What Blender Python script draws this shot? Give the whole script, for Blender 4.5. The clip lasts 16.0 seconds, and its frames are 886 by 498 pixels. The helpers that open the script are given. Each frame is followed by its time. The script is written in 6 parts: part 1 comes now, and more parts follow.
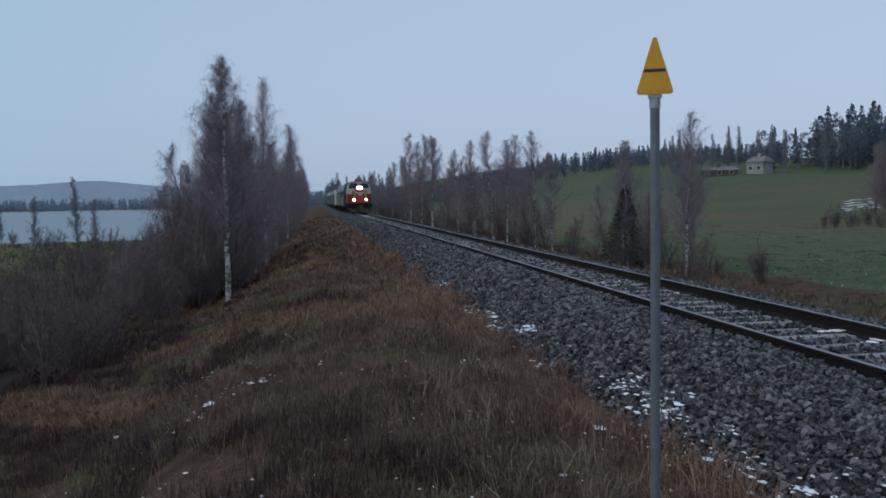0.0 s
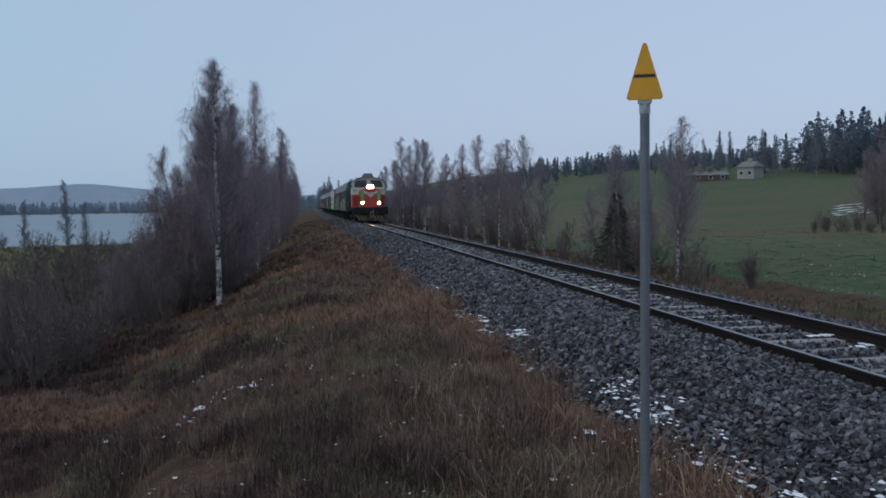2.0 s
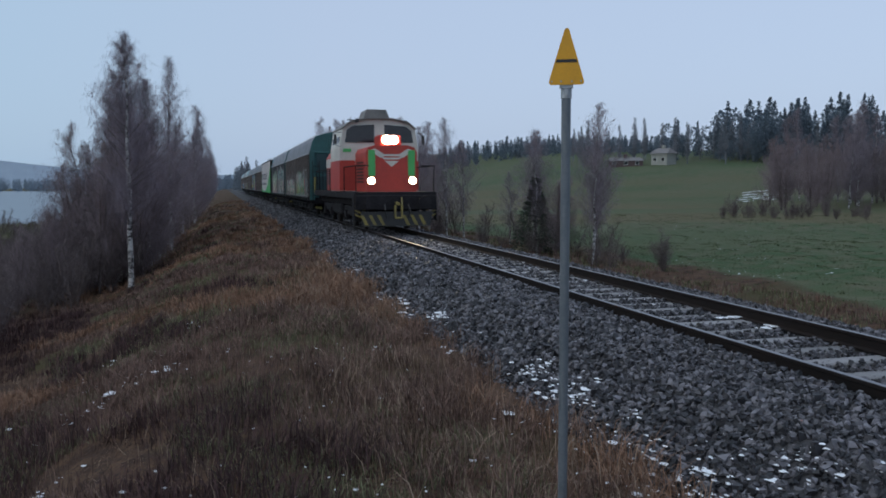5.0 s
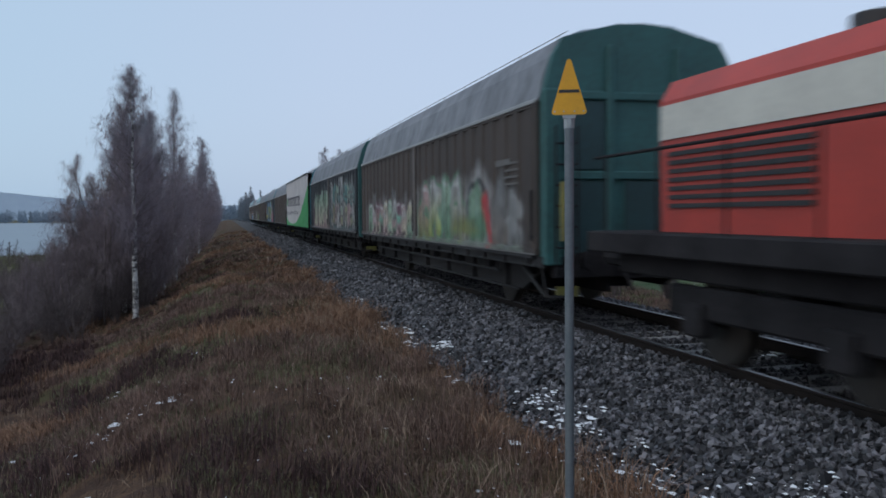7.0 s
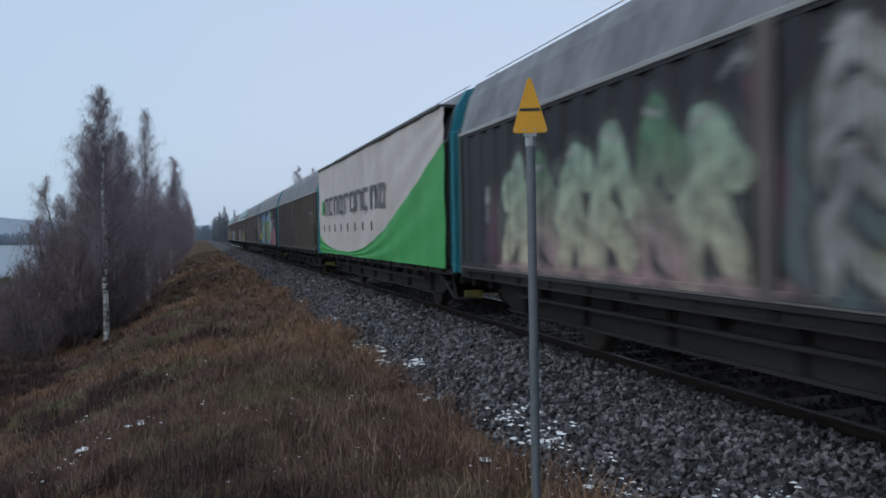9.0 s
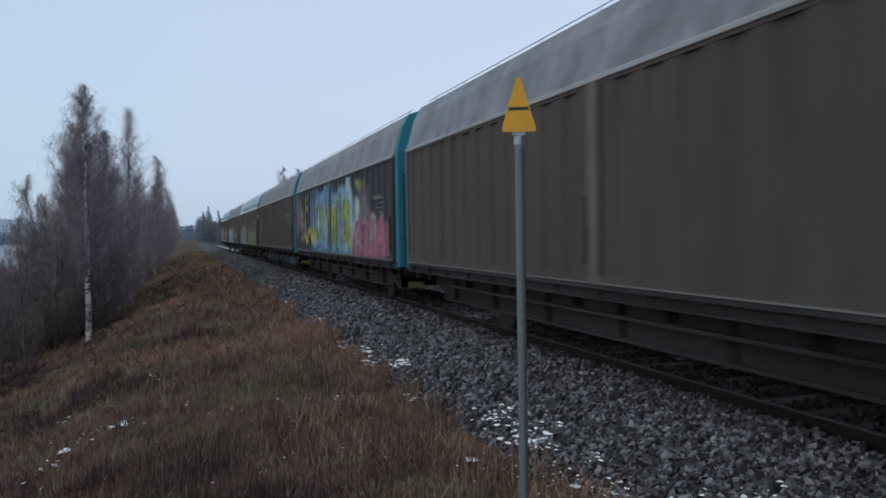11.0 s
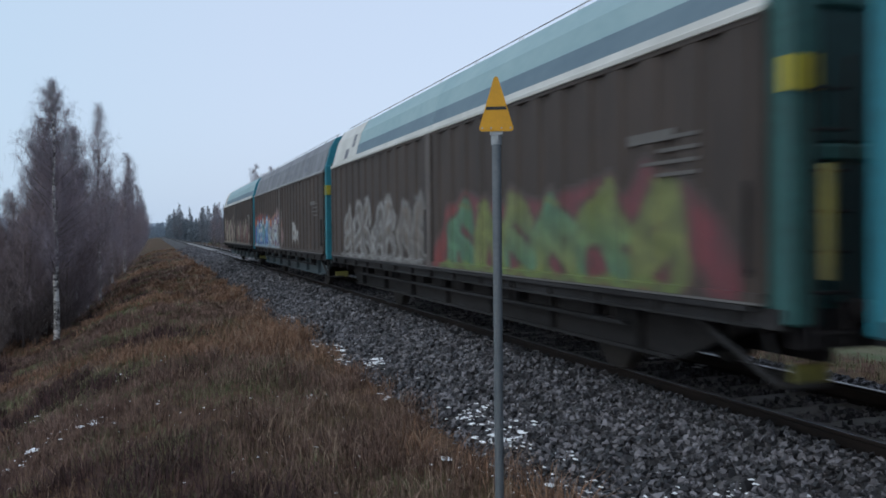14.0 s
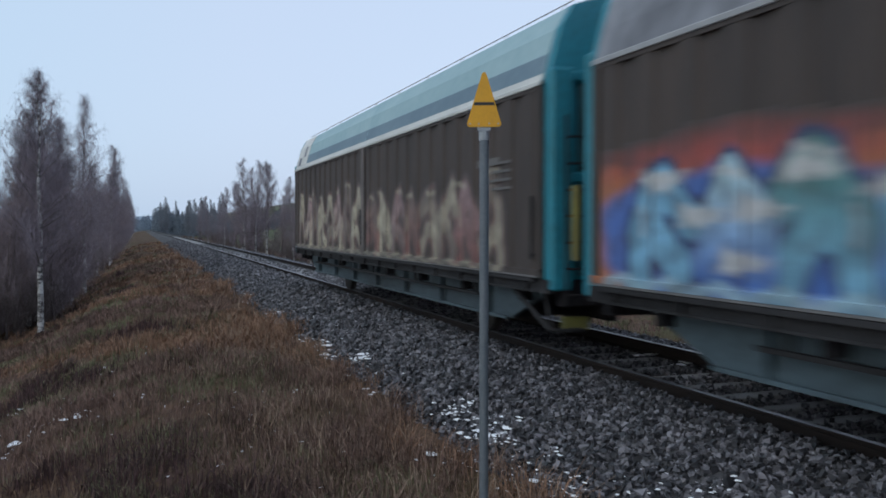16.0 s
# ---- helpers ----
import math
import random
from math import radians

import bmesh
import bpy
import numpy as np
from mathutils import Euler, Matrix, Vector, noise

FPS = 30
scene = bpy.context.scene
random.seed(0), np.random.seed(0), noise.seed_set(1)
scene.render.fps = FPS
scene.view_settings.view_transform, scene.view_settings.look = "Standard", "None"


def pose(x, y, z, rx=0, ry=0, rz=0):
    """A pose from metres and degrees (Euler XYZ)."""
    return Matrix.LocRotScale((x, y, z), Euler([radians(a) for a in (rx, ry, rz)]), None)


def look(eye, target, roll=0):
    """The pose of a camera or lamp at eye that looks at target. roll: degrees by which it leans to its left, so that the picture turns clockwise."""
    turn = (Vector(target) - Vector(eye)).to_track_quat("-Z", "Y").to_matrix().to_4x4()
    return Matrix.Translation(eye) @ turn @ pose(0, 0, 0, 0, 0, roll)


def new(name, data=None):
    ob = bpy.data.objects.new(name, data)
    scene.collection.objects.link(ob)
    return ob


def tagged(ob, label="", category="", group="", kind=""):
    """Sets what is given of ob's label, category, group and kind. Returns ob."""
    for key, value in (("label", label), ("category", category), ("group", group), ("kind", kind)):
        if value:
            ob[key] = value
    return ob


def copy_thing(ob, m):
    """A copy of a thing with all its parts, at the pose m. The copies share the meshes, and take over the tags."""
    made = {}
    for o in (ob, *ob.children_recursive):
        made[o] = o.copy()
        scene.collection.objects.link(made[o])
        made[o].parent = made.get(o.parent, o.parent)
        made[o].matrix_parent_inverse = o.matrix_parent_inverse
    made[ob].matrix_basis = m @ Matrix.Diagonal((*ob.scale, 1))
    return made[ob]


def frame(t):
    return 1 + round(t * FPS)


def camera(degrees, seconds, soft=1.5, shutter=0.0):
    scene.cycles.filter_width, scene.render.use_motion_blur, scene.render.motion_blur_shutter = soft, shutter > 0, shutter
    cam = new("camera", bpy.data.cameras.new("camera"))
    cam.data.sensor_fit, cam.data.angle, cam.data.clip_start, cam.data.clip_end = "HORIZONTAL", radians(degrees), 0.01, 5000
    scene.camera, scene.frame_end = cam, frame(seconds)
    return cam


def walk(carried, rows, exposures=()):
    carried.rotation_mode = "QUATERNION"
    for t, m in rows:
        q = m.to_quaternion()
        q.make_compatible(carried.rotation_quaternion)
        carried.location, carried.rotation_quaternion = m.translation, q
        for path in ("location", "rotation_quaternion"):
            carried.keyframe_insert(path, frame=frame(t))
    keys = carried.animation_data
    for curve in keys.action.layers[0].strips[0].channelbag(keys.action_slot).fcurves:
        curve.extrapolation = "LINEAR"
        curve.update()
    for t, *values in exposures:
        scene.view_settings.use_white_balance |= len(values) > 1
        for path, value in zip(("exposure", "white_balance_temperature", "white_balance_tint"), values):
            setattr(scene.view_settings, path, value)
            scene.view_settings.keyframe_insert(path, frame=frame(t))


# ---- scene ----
EYE = (-6.012, 0.0, 1.635)
# seconds, yaw, pitch, roll, drift of the hand in x, y, z
HELD = [
    (0.0, -8.814, -3.373, 0.950, -0.014, 0.005, 0.006), (0.5, -9.130, -2.778, 0.769, -0.011, -0.017, 0.007),
    (1.0, -9.390, -3.293, 0.600, -0.006, -0.012, 0.001), (1.5, -8.859, -3.373, 0.561, 0.000, -0.002, 0.009),
    (2.0, -9.361, -3.103, 0.820, -0.005, -0.001, 0.008), (2.5, -9.729, -3.938, 0.836, -0.014, 0.002, -0.001),
    (3.0, -9.854, -5.189, 1.999, -0.016, 0.027, -0.017), (3.5, -10.258, -5.641, 1.468, -0.018, 0.027, -0.014),
    (4.0, -12.259, -5.470, 1.178, -0.005, 0.008, -0.008), (4.5, -14.369, -5.540, 0.582, -0.014, 0.006, -0.003),
    (5.0, -14.808, -4.352, 0.073, -0.009, 0.038, 0.007), (5.5, -14.75, -3.55, 0.15, -0.010, 0.030, 0.008),
    (6.5, -14.60, -2.60, 0.38, -0.018, 0.020, 0.010), (7.5, -14.581, -2.309, 0.503, -0.023, 0.013, 0.012),
    (8.0, -15.155, -2.607, 0.580, -0.025, -0.025, 0.011), (8.5, -16.183, -2.329, 0.977, 0.024, -0.031, 0.016),
    (9.0, -16.252, -1.185, 1.084, 0.044, -0.039, 0.012), (9.5, -16.538, -1.060, 1.090, 0.049, -0.044, 0.006),
    (10.3, -16.95, -1.08, 1.01, 0.038, -0.028, 0.002), (11.2, -17.38, -1.15, 0.89, 0.024, -0.008, -0.003),
    (12.0, -17.768, -1.195, 0.803, 0.012, 0.009, -0.006), (12.5, -18.201, -1.183, 0.752, 0.004, 0.008, -0.011),
    (13.0, -18.567, -1.283, 0.754, 0.007, 0.003, -0.003), (13.5, -18.889, -1.286, 0.627, 0.002, -0.001, -0.012),
    (14.0, -19.129, -1.231, 0.578, 0.005, 0.001, -0.001), (14.5, -19.443, -1.156, 0.319, -0.003, 0.019, -0.005),
    (15.0, -19.579, -1.158, 0.120, 0.005, 0.008, -0.005), (15.5, -19.777, -1.269, 0.032, 0.007, -0.002, -0.001),
    (16.0, -19.986, -1.506, 0.012, 0.009, -0.001, -0.007),
]
cam = camera(55.89, 16.0, soft=1.7, shutter=0.36)
EXPOSURES = [(0.0, 0.06, 6500, 10), (2.5, 0.08, 6500, 10), (3.5, 0.40, 6550, 10), (4.0, 0.28, 6550, 10), (4.5, 0.36, 6550, 10), (5.0, 0.17, 6500, 10), (7.5, 0.40, 6700, 10), (8.0, 0.50, 6750, 10), (8.5, 0.48, 6750, 10), (9.0, 0.36, 6800, 10), (9.5, 0.34, 6850, 10), (12.0, 0.46, 6900, 10), (16.0, 0.5, 6750, 10)]
walk(cam, [(t, pose(EYE[0] + dx, EYE[1] + dy, EYE[2] + dz, 90 + pitch, roll, yaw)) for t, yaw, pitch, roll, dx, dy, dz in HELD], EXPOSURES)

# ---------------------------------------------------------------- light
world = bpy.data.worlds.new("overcast_dusk")
scene.world = world
world.use_nodes = True
wn, wl = world.node_tree.nodes, world.node_tree.links
wn.clear()
sky = wn.new("ShaderNodeTexSky")
sky.sky_type, sky.sun_disc = "NISHITA", False
sky.sun_elevation, sky.sun_rotation = radians(24), radians(250)
sky.air_density, sky.dust_density, sky.ozone_density = 1.0, 3.0, 2.0
grey = wn.new("ShaderNodeHueSaturation")
grey.inputs["Saturation"].default_value = 0.7
cloud = wn.new("ShaderNodeMix")
cloud.data_type = "RGBA"
cloud.inputs[0].default_value = 0.75
deck = wn.new("ShaderNodeMix")                           # cloud deck, colder over the lake
deck.data_type = "RGBA"
deck.inputs[6].default_value, deck.inputs[7].default_value = (3.85, 5.7, 7.6, 1), (4.6, 5.8, 7.85, 1)
way, axes, span = wn.new("ShaderNodeTexCoord"), wn.new("ShaderNodeSeparateXYZ"), wn.new("ShaderNodeMapRange")
span.inputs[1].default_value, span.inputs[2].default_value = -0.42, 0.12
wl.new(way.outputs["Generated"], axes.inputs[0])
wl.new(axes.outputs[0], span.inputs[0])
wl.new(span.outputs[0], deck.inputs[0])
wl.new(deck.outputs[2], cloud.inputs[7])
wbg, wout = wn.new("ShaderNodeBackground"), wn.new("ShaderNodeOutputWorld")
wbg.inputs["Strength"].default_value = 0.1
wl.new(sky.outputs[0], grey.inputs["Color"])
wl.new(grey.outputs[0], cloud.inputs[6])
wl.new(cloud.outputs[2], wbg.inputs["Color"])
wl.new(wbg.outputs[0], wout.inputs[0])
sun_data = bpy.data.lights.new("sun", "SUN")
sun_data.energy, sun_data.angle, sun_data.color = 0.5, radians(40), (1.0, 0.96, 0.92)
sun = new("sun", sun_data)
sun.matrix_world = look((0, 0, 40), (18, 8, 0))

# ---------------------------------------------------------------- materials
MATS = {}


def mat(name, col, col2=None, rough=0.8, metal=0.0, scale=6.0, fine=60.0, bump=0.3, island=0.0, obrand=0.0, stretch=(1, 1, 1), glow=None, mixlo=0.35, mixhi=0.65, dist=0.01, spec=0.5):
    """Two colours blended by noise at two scales, with fine relief; optional variation by piece."""
    if name in MATS:
        return MATS[name]
    m = bpy.data.materials.new(name)
    m.use_nodes = True
    n, l = m.node_tree.nodes, m.node_tree.links
    b = n["Principled BSDF"]
    b.inputs["Roughness"].default_value, b.inputs["Metallic"].default_value = rough, metal
    b.inputs["Specular IOR Level"].default_value = spec
    col2 = col2 or tuple(c * 0.7 for c in col)
    tc, mp = n.new("ShaderNodeTexCoord"), n.new("ShaderNodeMapping")
    mp.inputs["Scale"].default_value = stretch
    l.new(tc.outputs["Object"], mp.inputs["Vector"])
    big, small = n.new("ShaderNodeTexNoise"), n.new("ShaderNodeTexNoise")
    for t, s in ((big, scale), (small, fine)):
        t.inputs["Scale"].default_value, t.inputs["Detail"].default_value = s, 5
        l.new(mp.outputs[0], t.inputs["Vector"])
    add = n.new("ShaderNodeMath")
    add.operation, add.inputs[1].default_value = "MULTIPLY_ADD", 0.6
    half = n.new("ShaderNodeMath")
    half.operation, half.inputs[1].default_value = "MULTIPLY", 0.4
    l.new(small.outputs[0], half.inputs[0])
    l.new(big.outputs[0], add.inputs[0])
    l.new(half.outputs[0], add.inputs[2])
    last = add.outputs[0]
    if island or obrand:
        src = n.new("ShaderNodeNewGeometry").outputs["Random Per Island"] if island else n.new("ShaderNodeObjectInfo").outputs["Random"]
        mm = n.new("ShaderNodeMath")
        mm.operation, mm.inputs[1].default_value = "MULTIPLY_ADD", (island or obrand)
        off = n.new("ShaderNodeMath")
        off.operation, off.inputs[1].default_value = "SUBTRACT", (island or obrand) / 2
        l.new(src, mm.inputs[0])
        l.new(last, off.inputs[0])
        l.new(off.outputs[0], mm.inputs[2])
        last = mm.outputs[0]
    mr = n.new("ShaderNodeMapRange")
    mr.inputs[1].default_value, mr.inputs[2].default_value = mixlo, mixhi
    l.new(last, mr.inputs[0])
    mix = n.new("ShaderNodeMix")
    mix.data_type = "RGBA"
    mix.inputs[6].default_value, mix.inputs[7].default_value = (*col, 1), (*col2, 1)
    l.new(mr.outputs[0], mix.inputs[0])
    l.new(mix.outputs[2], b.inputs["Base Color"])
    if bump:
        bp = n.new("ShaderNodeBump")
        bp.inputs["Strength"].default_value, bp.inputs["Distance"].default_value = bump, dist
        l.new(last, bp.inputs["Height"])
        l.new(bp.outputs[0], b.inputs["Normal"])
    if glow:
        b.inputs["Emission Color"].default_value, b.inputs["Emission Strength"].default_value = (*glow[:3], 1), glow[3]
    MATS[name] = m
    return m


def ground_mat():
    """Dead grass, moss, wet soil and green field, told apart by the zones of the sheet."""
    m = bpy.data.materials.new("ground_cover")
    m.use_nodes = True
    n, l = m.node_tree.nodes, m.node_tree.links
    b = n["Principled BSDF"]
    b.inputs["Roughness"].default_value = 0.95
    b.inputs["Specular IOR Level"].default_value = 0.15
    tc = n.new("ShaderNodeTexCoord")

    def tex(s, d=6):
        t = n.new("ShaderNodeTexNoise")
        t.inputs["Scale"].default_value, t.inputs["Detail"].default_value = s, d
        l.new(tc.outputs["Object"], t.inputs["Vector"])
        return t.outputs[0]

    def blend(f, a, c, lo=0.4, hi=0.6):
        r = n.new("ShaderNodeMapRange")
        r.inputs[1].default_value, r.inputs[2].default_value = lo, hi
        l.new(f, r.inputs[0])
        x = n.new("ShaderNodeMix")
        x.data_type = "RGBA"
        l.new(r.outputs[0], x.inputs[0])
        for k, v in ((6, a), (7, c)):
            if isinstance(v, tuple):
                x.inputs[k].default_value = (*v, 1)
            else:
                l.new(v, x.inputs[k])
        return x.outputs[2]
    big, mid, fine = tex(0.35), tex(2.2), tex(22)
    dead = blend(fine, blend(mid, (0.062, 0.036, 0.025), (0.115, 0.068, 0.042)), (0.030, 0.020, 0.015), 0.45, 0.7)
    dead = blend(big, dead, blend(fine, (0.050, 0.050, 0.020), (0.075, 0.055, 0.028)), 0.52, 0.66)
    field = blend(tex(0.9), blend(tex(0.022), (0.112, 0.104, 0.068), (0.080, 0.098, 0.052), 0.42, 0.58), blend(tex(0.05), (0.052, 0.088, 0.040), (0.082, 0.100, 0.054)), 0.36, 0.58)
    zone = n.new("ShaderNodeAttribute")
    zone.attribute_name = "zone"
    sep = n.new("ShaderNodeSeparateColor")
    l.new(zone.outputs["Color"], sep.inputs[0])
    col = blend(sep.outputs[0], dead, field, 0.35, 0.65)
    col = blend(sep.outputs[1], col, blend(mid, (0.125, 0.105, 0.062), (0.095, 0.092, 0.050)), 0.2, 0.8)
    col = blend(sep.outputs[2], col, (0.036, 0.031, 0.028), 0.2, 0.8)
    l.new(col, b.inputs["Base Color"])
    bp = n.new("ShaderNodeBump")
    bp.inputs["Strength"].default_value, bp.inputs["Distance"].default_value = 0.8, 0.06
    l.new(fine, bp.inputs["Height"])
    l.new(bp.outputs[0], b.inputs["Normal"])
    return m


M_GROUND = ground_mat()
M_STONE = mat("granite_ballast", (0.017, 0.017, 0.021), (0.235, 0.225, 0.25), 0.6, scale=5, fine=40, bump=0.4, island=1.0, mixlo=0.34, mixhi=1.28)
M_BED = mat("ballast_bed", (0.012, 0.012, 0.014), (0.065, 0.063, 0.068), 0.95, scale=9, fine=26, bump=1.0, dist=0.05, mixlo=0.3, mixhi=0.72)
M_RAIL = mat("rusty_rail", (0.022, 0.015, 0.013), (0.012, 0.010, 0.010), 0.85, 0.0, scale=3, fine=40, stretch=(1, 0.1, 1), spec=0.15)
M_HEAD = mat("worn_rail_head", (0.20, 0.19, 0.20), (0.13, 0.125, 0.135), 0.36, 0.8, scale=3, fine=50, bump=0.05, stretch=(1, 0.05, 1))
M_SLEEPER = mat("weathered_sleeper", (0.27, 0.265, 0.27), (0.15, 0.148, 0.15), 0.9, scale=4, fine=60, stretch=(0.4, 4, 4), obrand=0.3)
M_SNOW = mat("old_snow", (0.82, 0.84, 0.87), (0.68, 0.70, 0.74), 0.7, scale=9, fine=80, bump=0.4)
M_GRASS = mat("dead_grass", (0.052, 0.033, 0.029), (0.265, 0.168, 0.135), 0.9, scale=0.6, fine=3, bump=0, island=0.55, mixlo=0.22, mixhi=0.9, spec=0.2)
M_GREEN = mat("winter_green_grass", (0.080, 0.088, 0.044), (0.180, 0.180, 0.105), 0.9, scale=0.6, fine=3, bump=0, island=0.5, spec=0.2)
M_FIELD = mat("winter_field_grass", (0.048, 0.074, 0.034), (0.105, 0.125, 0.066), 0.9, scale=0.6, fine=3, bump=0, island=0.5, spec=0.2)
M_HEATH = mat("dark_reddish_weeds", (0.026, 0.016, 0.017), (0.122, 0.069, 0.066), 0.9, scale=0.6, fine=3, bump=0, island=0.6, mixlo=0.22, mixhi=0.9, spec=0.2)
M_RUST = mat("rust_orange_grass", (0.095, 0.052, 0.034), (0.345, 0.205, 0.138), 0.9, scale=0.6, fine=3, bump=0, island=0.55, mixlo=0.22, mixhi=0.9, spec=0.2)
M_STRAW = mat("pale_straw", (0.16, 0.105, 0.078), (0.33, 0.245, 0.185), 0.9, scale=1, fine=5, bump=0, island=0.5, spec=0.2)
M_BARK = mat("birch_bark", (0.50, 0.48, 0.47), (0.045, 0.04, 0.04), 0.85, scale=2.4, fine=9, bump=0.4, stretch=(1, 1, 1.6), mixlo=0.43, mixhi=0.56)
M_LIMB = mat("dark_branch_bark", (0.070, 0.050, 0.046), (0.12, 0.095, 0.09), 0.9, scale=3, fine=20)
# these three twig colours are lifted towards grey to take in some haze
M_TWIG = mat("bare_birch_twigs", (0.140, 0.116, 0.134), (0.285, 0.245, 0.282), 0.9, scale=0.5, fine=4, bump=0, island=0.5, spec=0.2)
M_THICKET = mat("bare_thicket_twigs", (0.145, 0.114, 0.122), (0.29, 0.235, 0.25), 0.95, scale=0.5, fine=4, bump=0, island=0.6, spec=0.15)
M_SCRUB = mat("dark_scrub_twigs", (0.085, 0.070, 0.072), (0.20, 0.165, 0.168), 0.95, scale=0.5, fine=4, bump=0, island=0.6, spec=0.15)
M_SPRUCE = mat("spruce_needles", (0.030, 0.042, 0.032), (0.065, 0.080, 0.060), 0.95, scale=1, fine=6, bump=0, island=0.5, spec=0.15)
# the haze of distance is mixed into the colours of both woods
M_FARWOOD = mat("haze_tinted_far_wood", (0.24, 0.295, 0.355), (0.28, 0.335, 0.395), 1.0, scale=0.05, fine=0.6, bump=0, island=0.4, spec=0)
M_MIDWOOD = mat("haze_tinted_wood_edge", (0.125, 0.158, 0.190), (0.17, 0.205, 0.238), 1.0, scale=0.05, fine=0.6, bump=0, island=0.5, spec=0)
# the hill's pale blue is distance haze put into the base colour
M_HILL = mat("haze_tinted_hill", (0.29, 0.35, 0.415), (0.25, 0.305, 0.37), 1.0, scale=0.004, fine=0.03, bump=0, spec=0)
M_LAKE = mat("lake_water", (0.13, 0.17, 0.21), (0.11, 0.145, 0.18), 0.38, scale=0.02, fine=0.6, bump=0.05, dist=0.02)
M_YELLOW = mat("yellow_enamel", (0.74, 0.36, 0.012), (0.62, 0.30, 0.012), 0.45, scale=8, fine=90, bump=0.03)
M_BLACK = mat("black_paint", (0.016, 0.016, 0.018), (0.03, 0.03, 0.03), 0.55, scale=8, fine=60, bump=0.05)
M_POLE = mat("dull_grey_post", (0.115, 0.135, 0.155), (0.16, 0.18, 0.20), 0.55, 0.3, scale=5, fine=40, bump=0.08)
M_ZINC = mat("galvanised_bracket", (0.42, 0.44, 0.46), (0.30, 0.32, 0.34), 0.5, 0.5, scale=20, fine=90, bump=0.05)
M_BROWN = mat("brown_dusty_wagon_wall", (0.078, 0.056, 0.047), (0.034, 0.027, 0.026), 0.75, scale=1.1, fine=9, bump=0.12, stretch=(1, 1, 0.16), mixlo=0.3, mixhi=0.7)
M_GREYROOF = mat("grey_canopy_panel", (0.215, 0.222, 0.248), (0.105, 0.106, 0.122), 0.6, scale=1.3, fine=7, bump=0.15, stretch=(1, 0.8, 0.45), mixlo=0.36, mixhi=0.62)
M_PALEROOF = mat("pale_turquoise_panel", (0.30, 0.43, 0.46), (0.22, 0.35, 0.39), 0.65, scale=0.7, fine=7, bump=0.08)
M_NAVY = mat("slate_blue_stripe", (0.14, 0.21, 0.26), (0.10, 0.16, 0.21), 0.65, scale=0.7, fine=7, bump=0.05)
M_WHITE = mat("dirty_white_paint", (0.62, 0.62, 0.60), (0.44, 0.44, 0.42), 0.6, scale=0.9, fine=9, bump=0.05, stretch=(1, 1, 0.4))
M_RIDGE = mat("wagon_roof_sheet", (0.42, 0.46, 0.50), (0.32, 0.36, 0.40), 0.5, 0.2, scale=1, fine=9, bump=0.05)
M_TEAL = mat("turquoise_end_paint", (0.014, 0.215, 0.29), (0.012, 0.145, 0.19), 0.55, scale=1.5, fine=12, bump=0.06)
# hatch teal darkened to hold the shade of the gap between wagons
M_TEALDARK = mat("shaded_teal_hatch", (0.012, 0.034, 0.038), (0.016, 0.052, 0.058), 0.6, scale=1.5, fine=12, bump=0.06)
M_UNDER = mat("brake_dusty_underframe", (0.013, 0.012, 0.014), (0.031, 0.029, 0.032), 0.9, scale=1.5, fine=15, bump=0.2, spec=0.15)
M_SILL = mat("worn_steel_sill", (0.040, 0.039, 0.042), (0.017, 0.016, 0.017), 0.8, 0.0, scale=1.2, fine=12, bump=0.1, stretch=(1, 0.3, 1), spec=0.2)
M_SKIRT = mat("blue_grey_side_beam", (0.070, 0.105, 0.125), (0.028, 0.036, 0.042), 0.6, scale=0.8, fine=10, bump=0.1, stretch=(1, 0.4, 1))
M_TRIM = mat("aluminium_gutter", (0.34, 0.34, 0.35), (0.24, 0.24, 0.25), 0.6, 0.1, scale=1, fine=10, bump=0.05, stretch=(1, 0.3, 1))
M_WHEEL = mat("steel_wheel", (0.045, 0.037, 0.033), (0.025, 0.021, 0.02), 0.7, 0.3, scale=5, fine=30)
M_DARKBEAM = mat("grimy_side_beam", (0.016, 0.015, 0.016), (0.036, 0.034, 0.036), 0.85, scale=0.8, fine=10, bump=0.1, stretch=(1, 0.4, 1), spec=0.2)
# far twigs, with blue-grey haze put into the colour
M_MIDTWIG = mat("haze_tinted_twigs", (0.15, 0.165, 0.19), (0.22, 0.23, 0.255), 0.95, scale=0.5, fine=4, bump=0, island=0.4, spec=0)

# wood by the far track, paler because mist is painted into it
M_MISTWOOD = mat("haze_tinted_pale_wood", (0.175, 0.205, 0.235), (0.225, 0.255, 0.285), 1.0, scale=0.05, fine=0.6, bump=0, island=0.4, spec=0)


def let_light_through(m):
    """Leaf clumps pass on half of their light."""
    n, l = m.node_tree.nodes, m.node_tree.links
    b, out = n["Principled BSDF"], n["Material Output"]
    tr, mx = n.new("ShaderNodeBsdfTranslucent"), n.new("ShaderNodeMixShader")
    mx.inputs[0].default_value = 0.5
    l.new(b.inputs["Base Color"].links[0].from_socket, tr.inputs["Color"])
    l.new(b.outputs[0], mx.inputs[1])
    l.new(tr.outputs[0], mx.inputs[2])
    l.new(mx.outputs[0], out.inputs["Surface"])


for wood in (M_FARWOOD, M_MIDWOOD, M_MISTWOOD):
    let_light_through(wood)

# ---------------------------------------------------------------- building helpers
def put(name, mesh, material, parent=None, label=""):
    if material and not mesh.materials:
        mesh.materials.append(material)
    ob = new(name, mesh)
    ob.parent = parent
    if label:
        tagged(ob, label)
    return ob


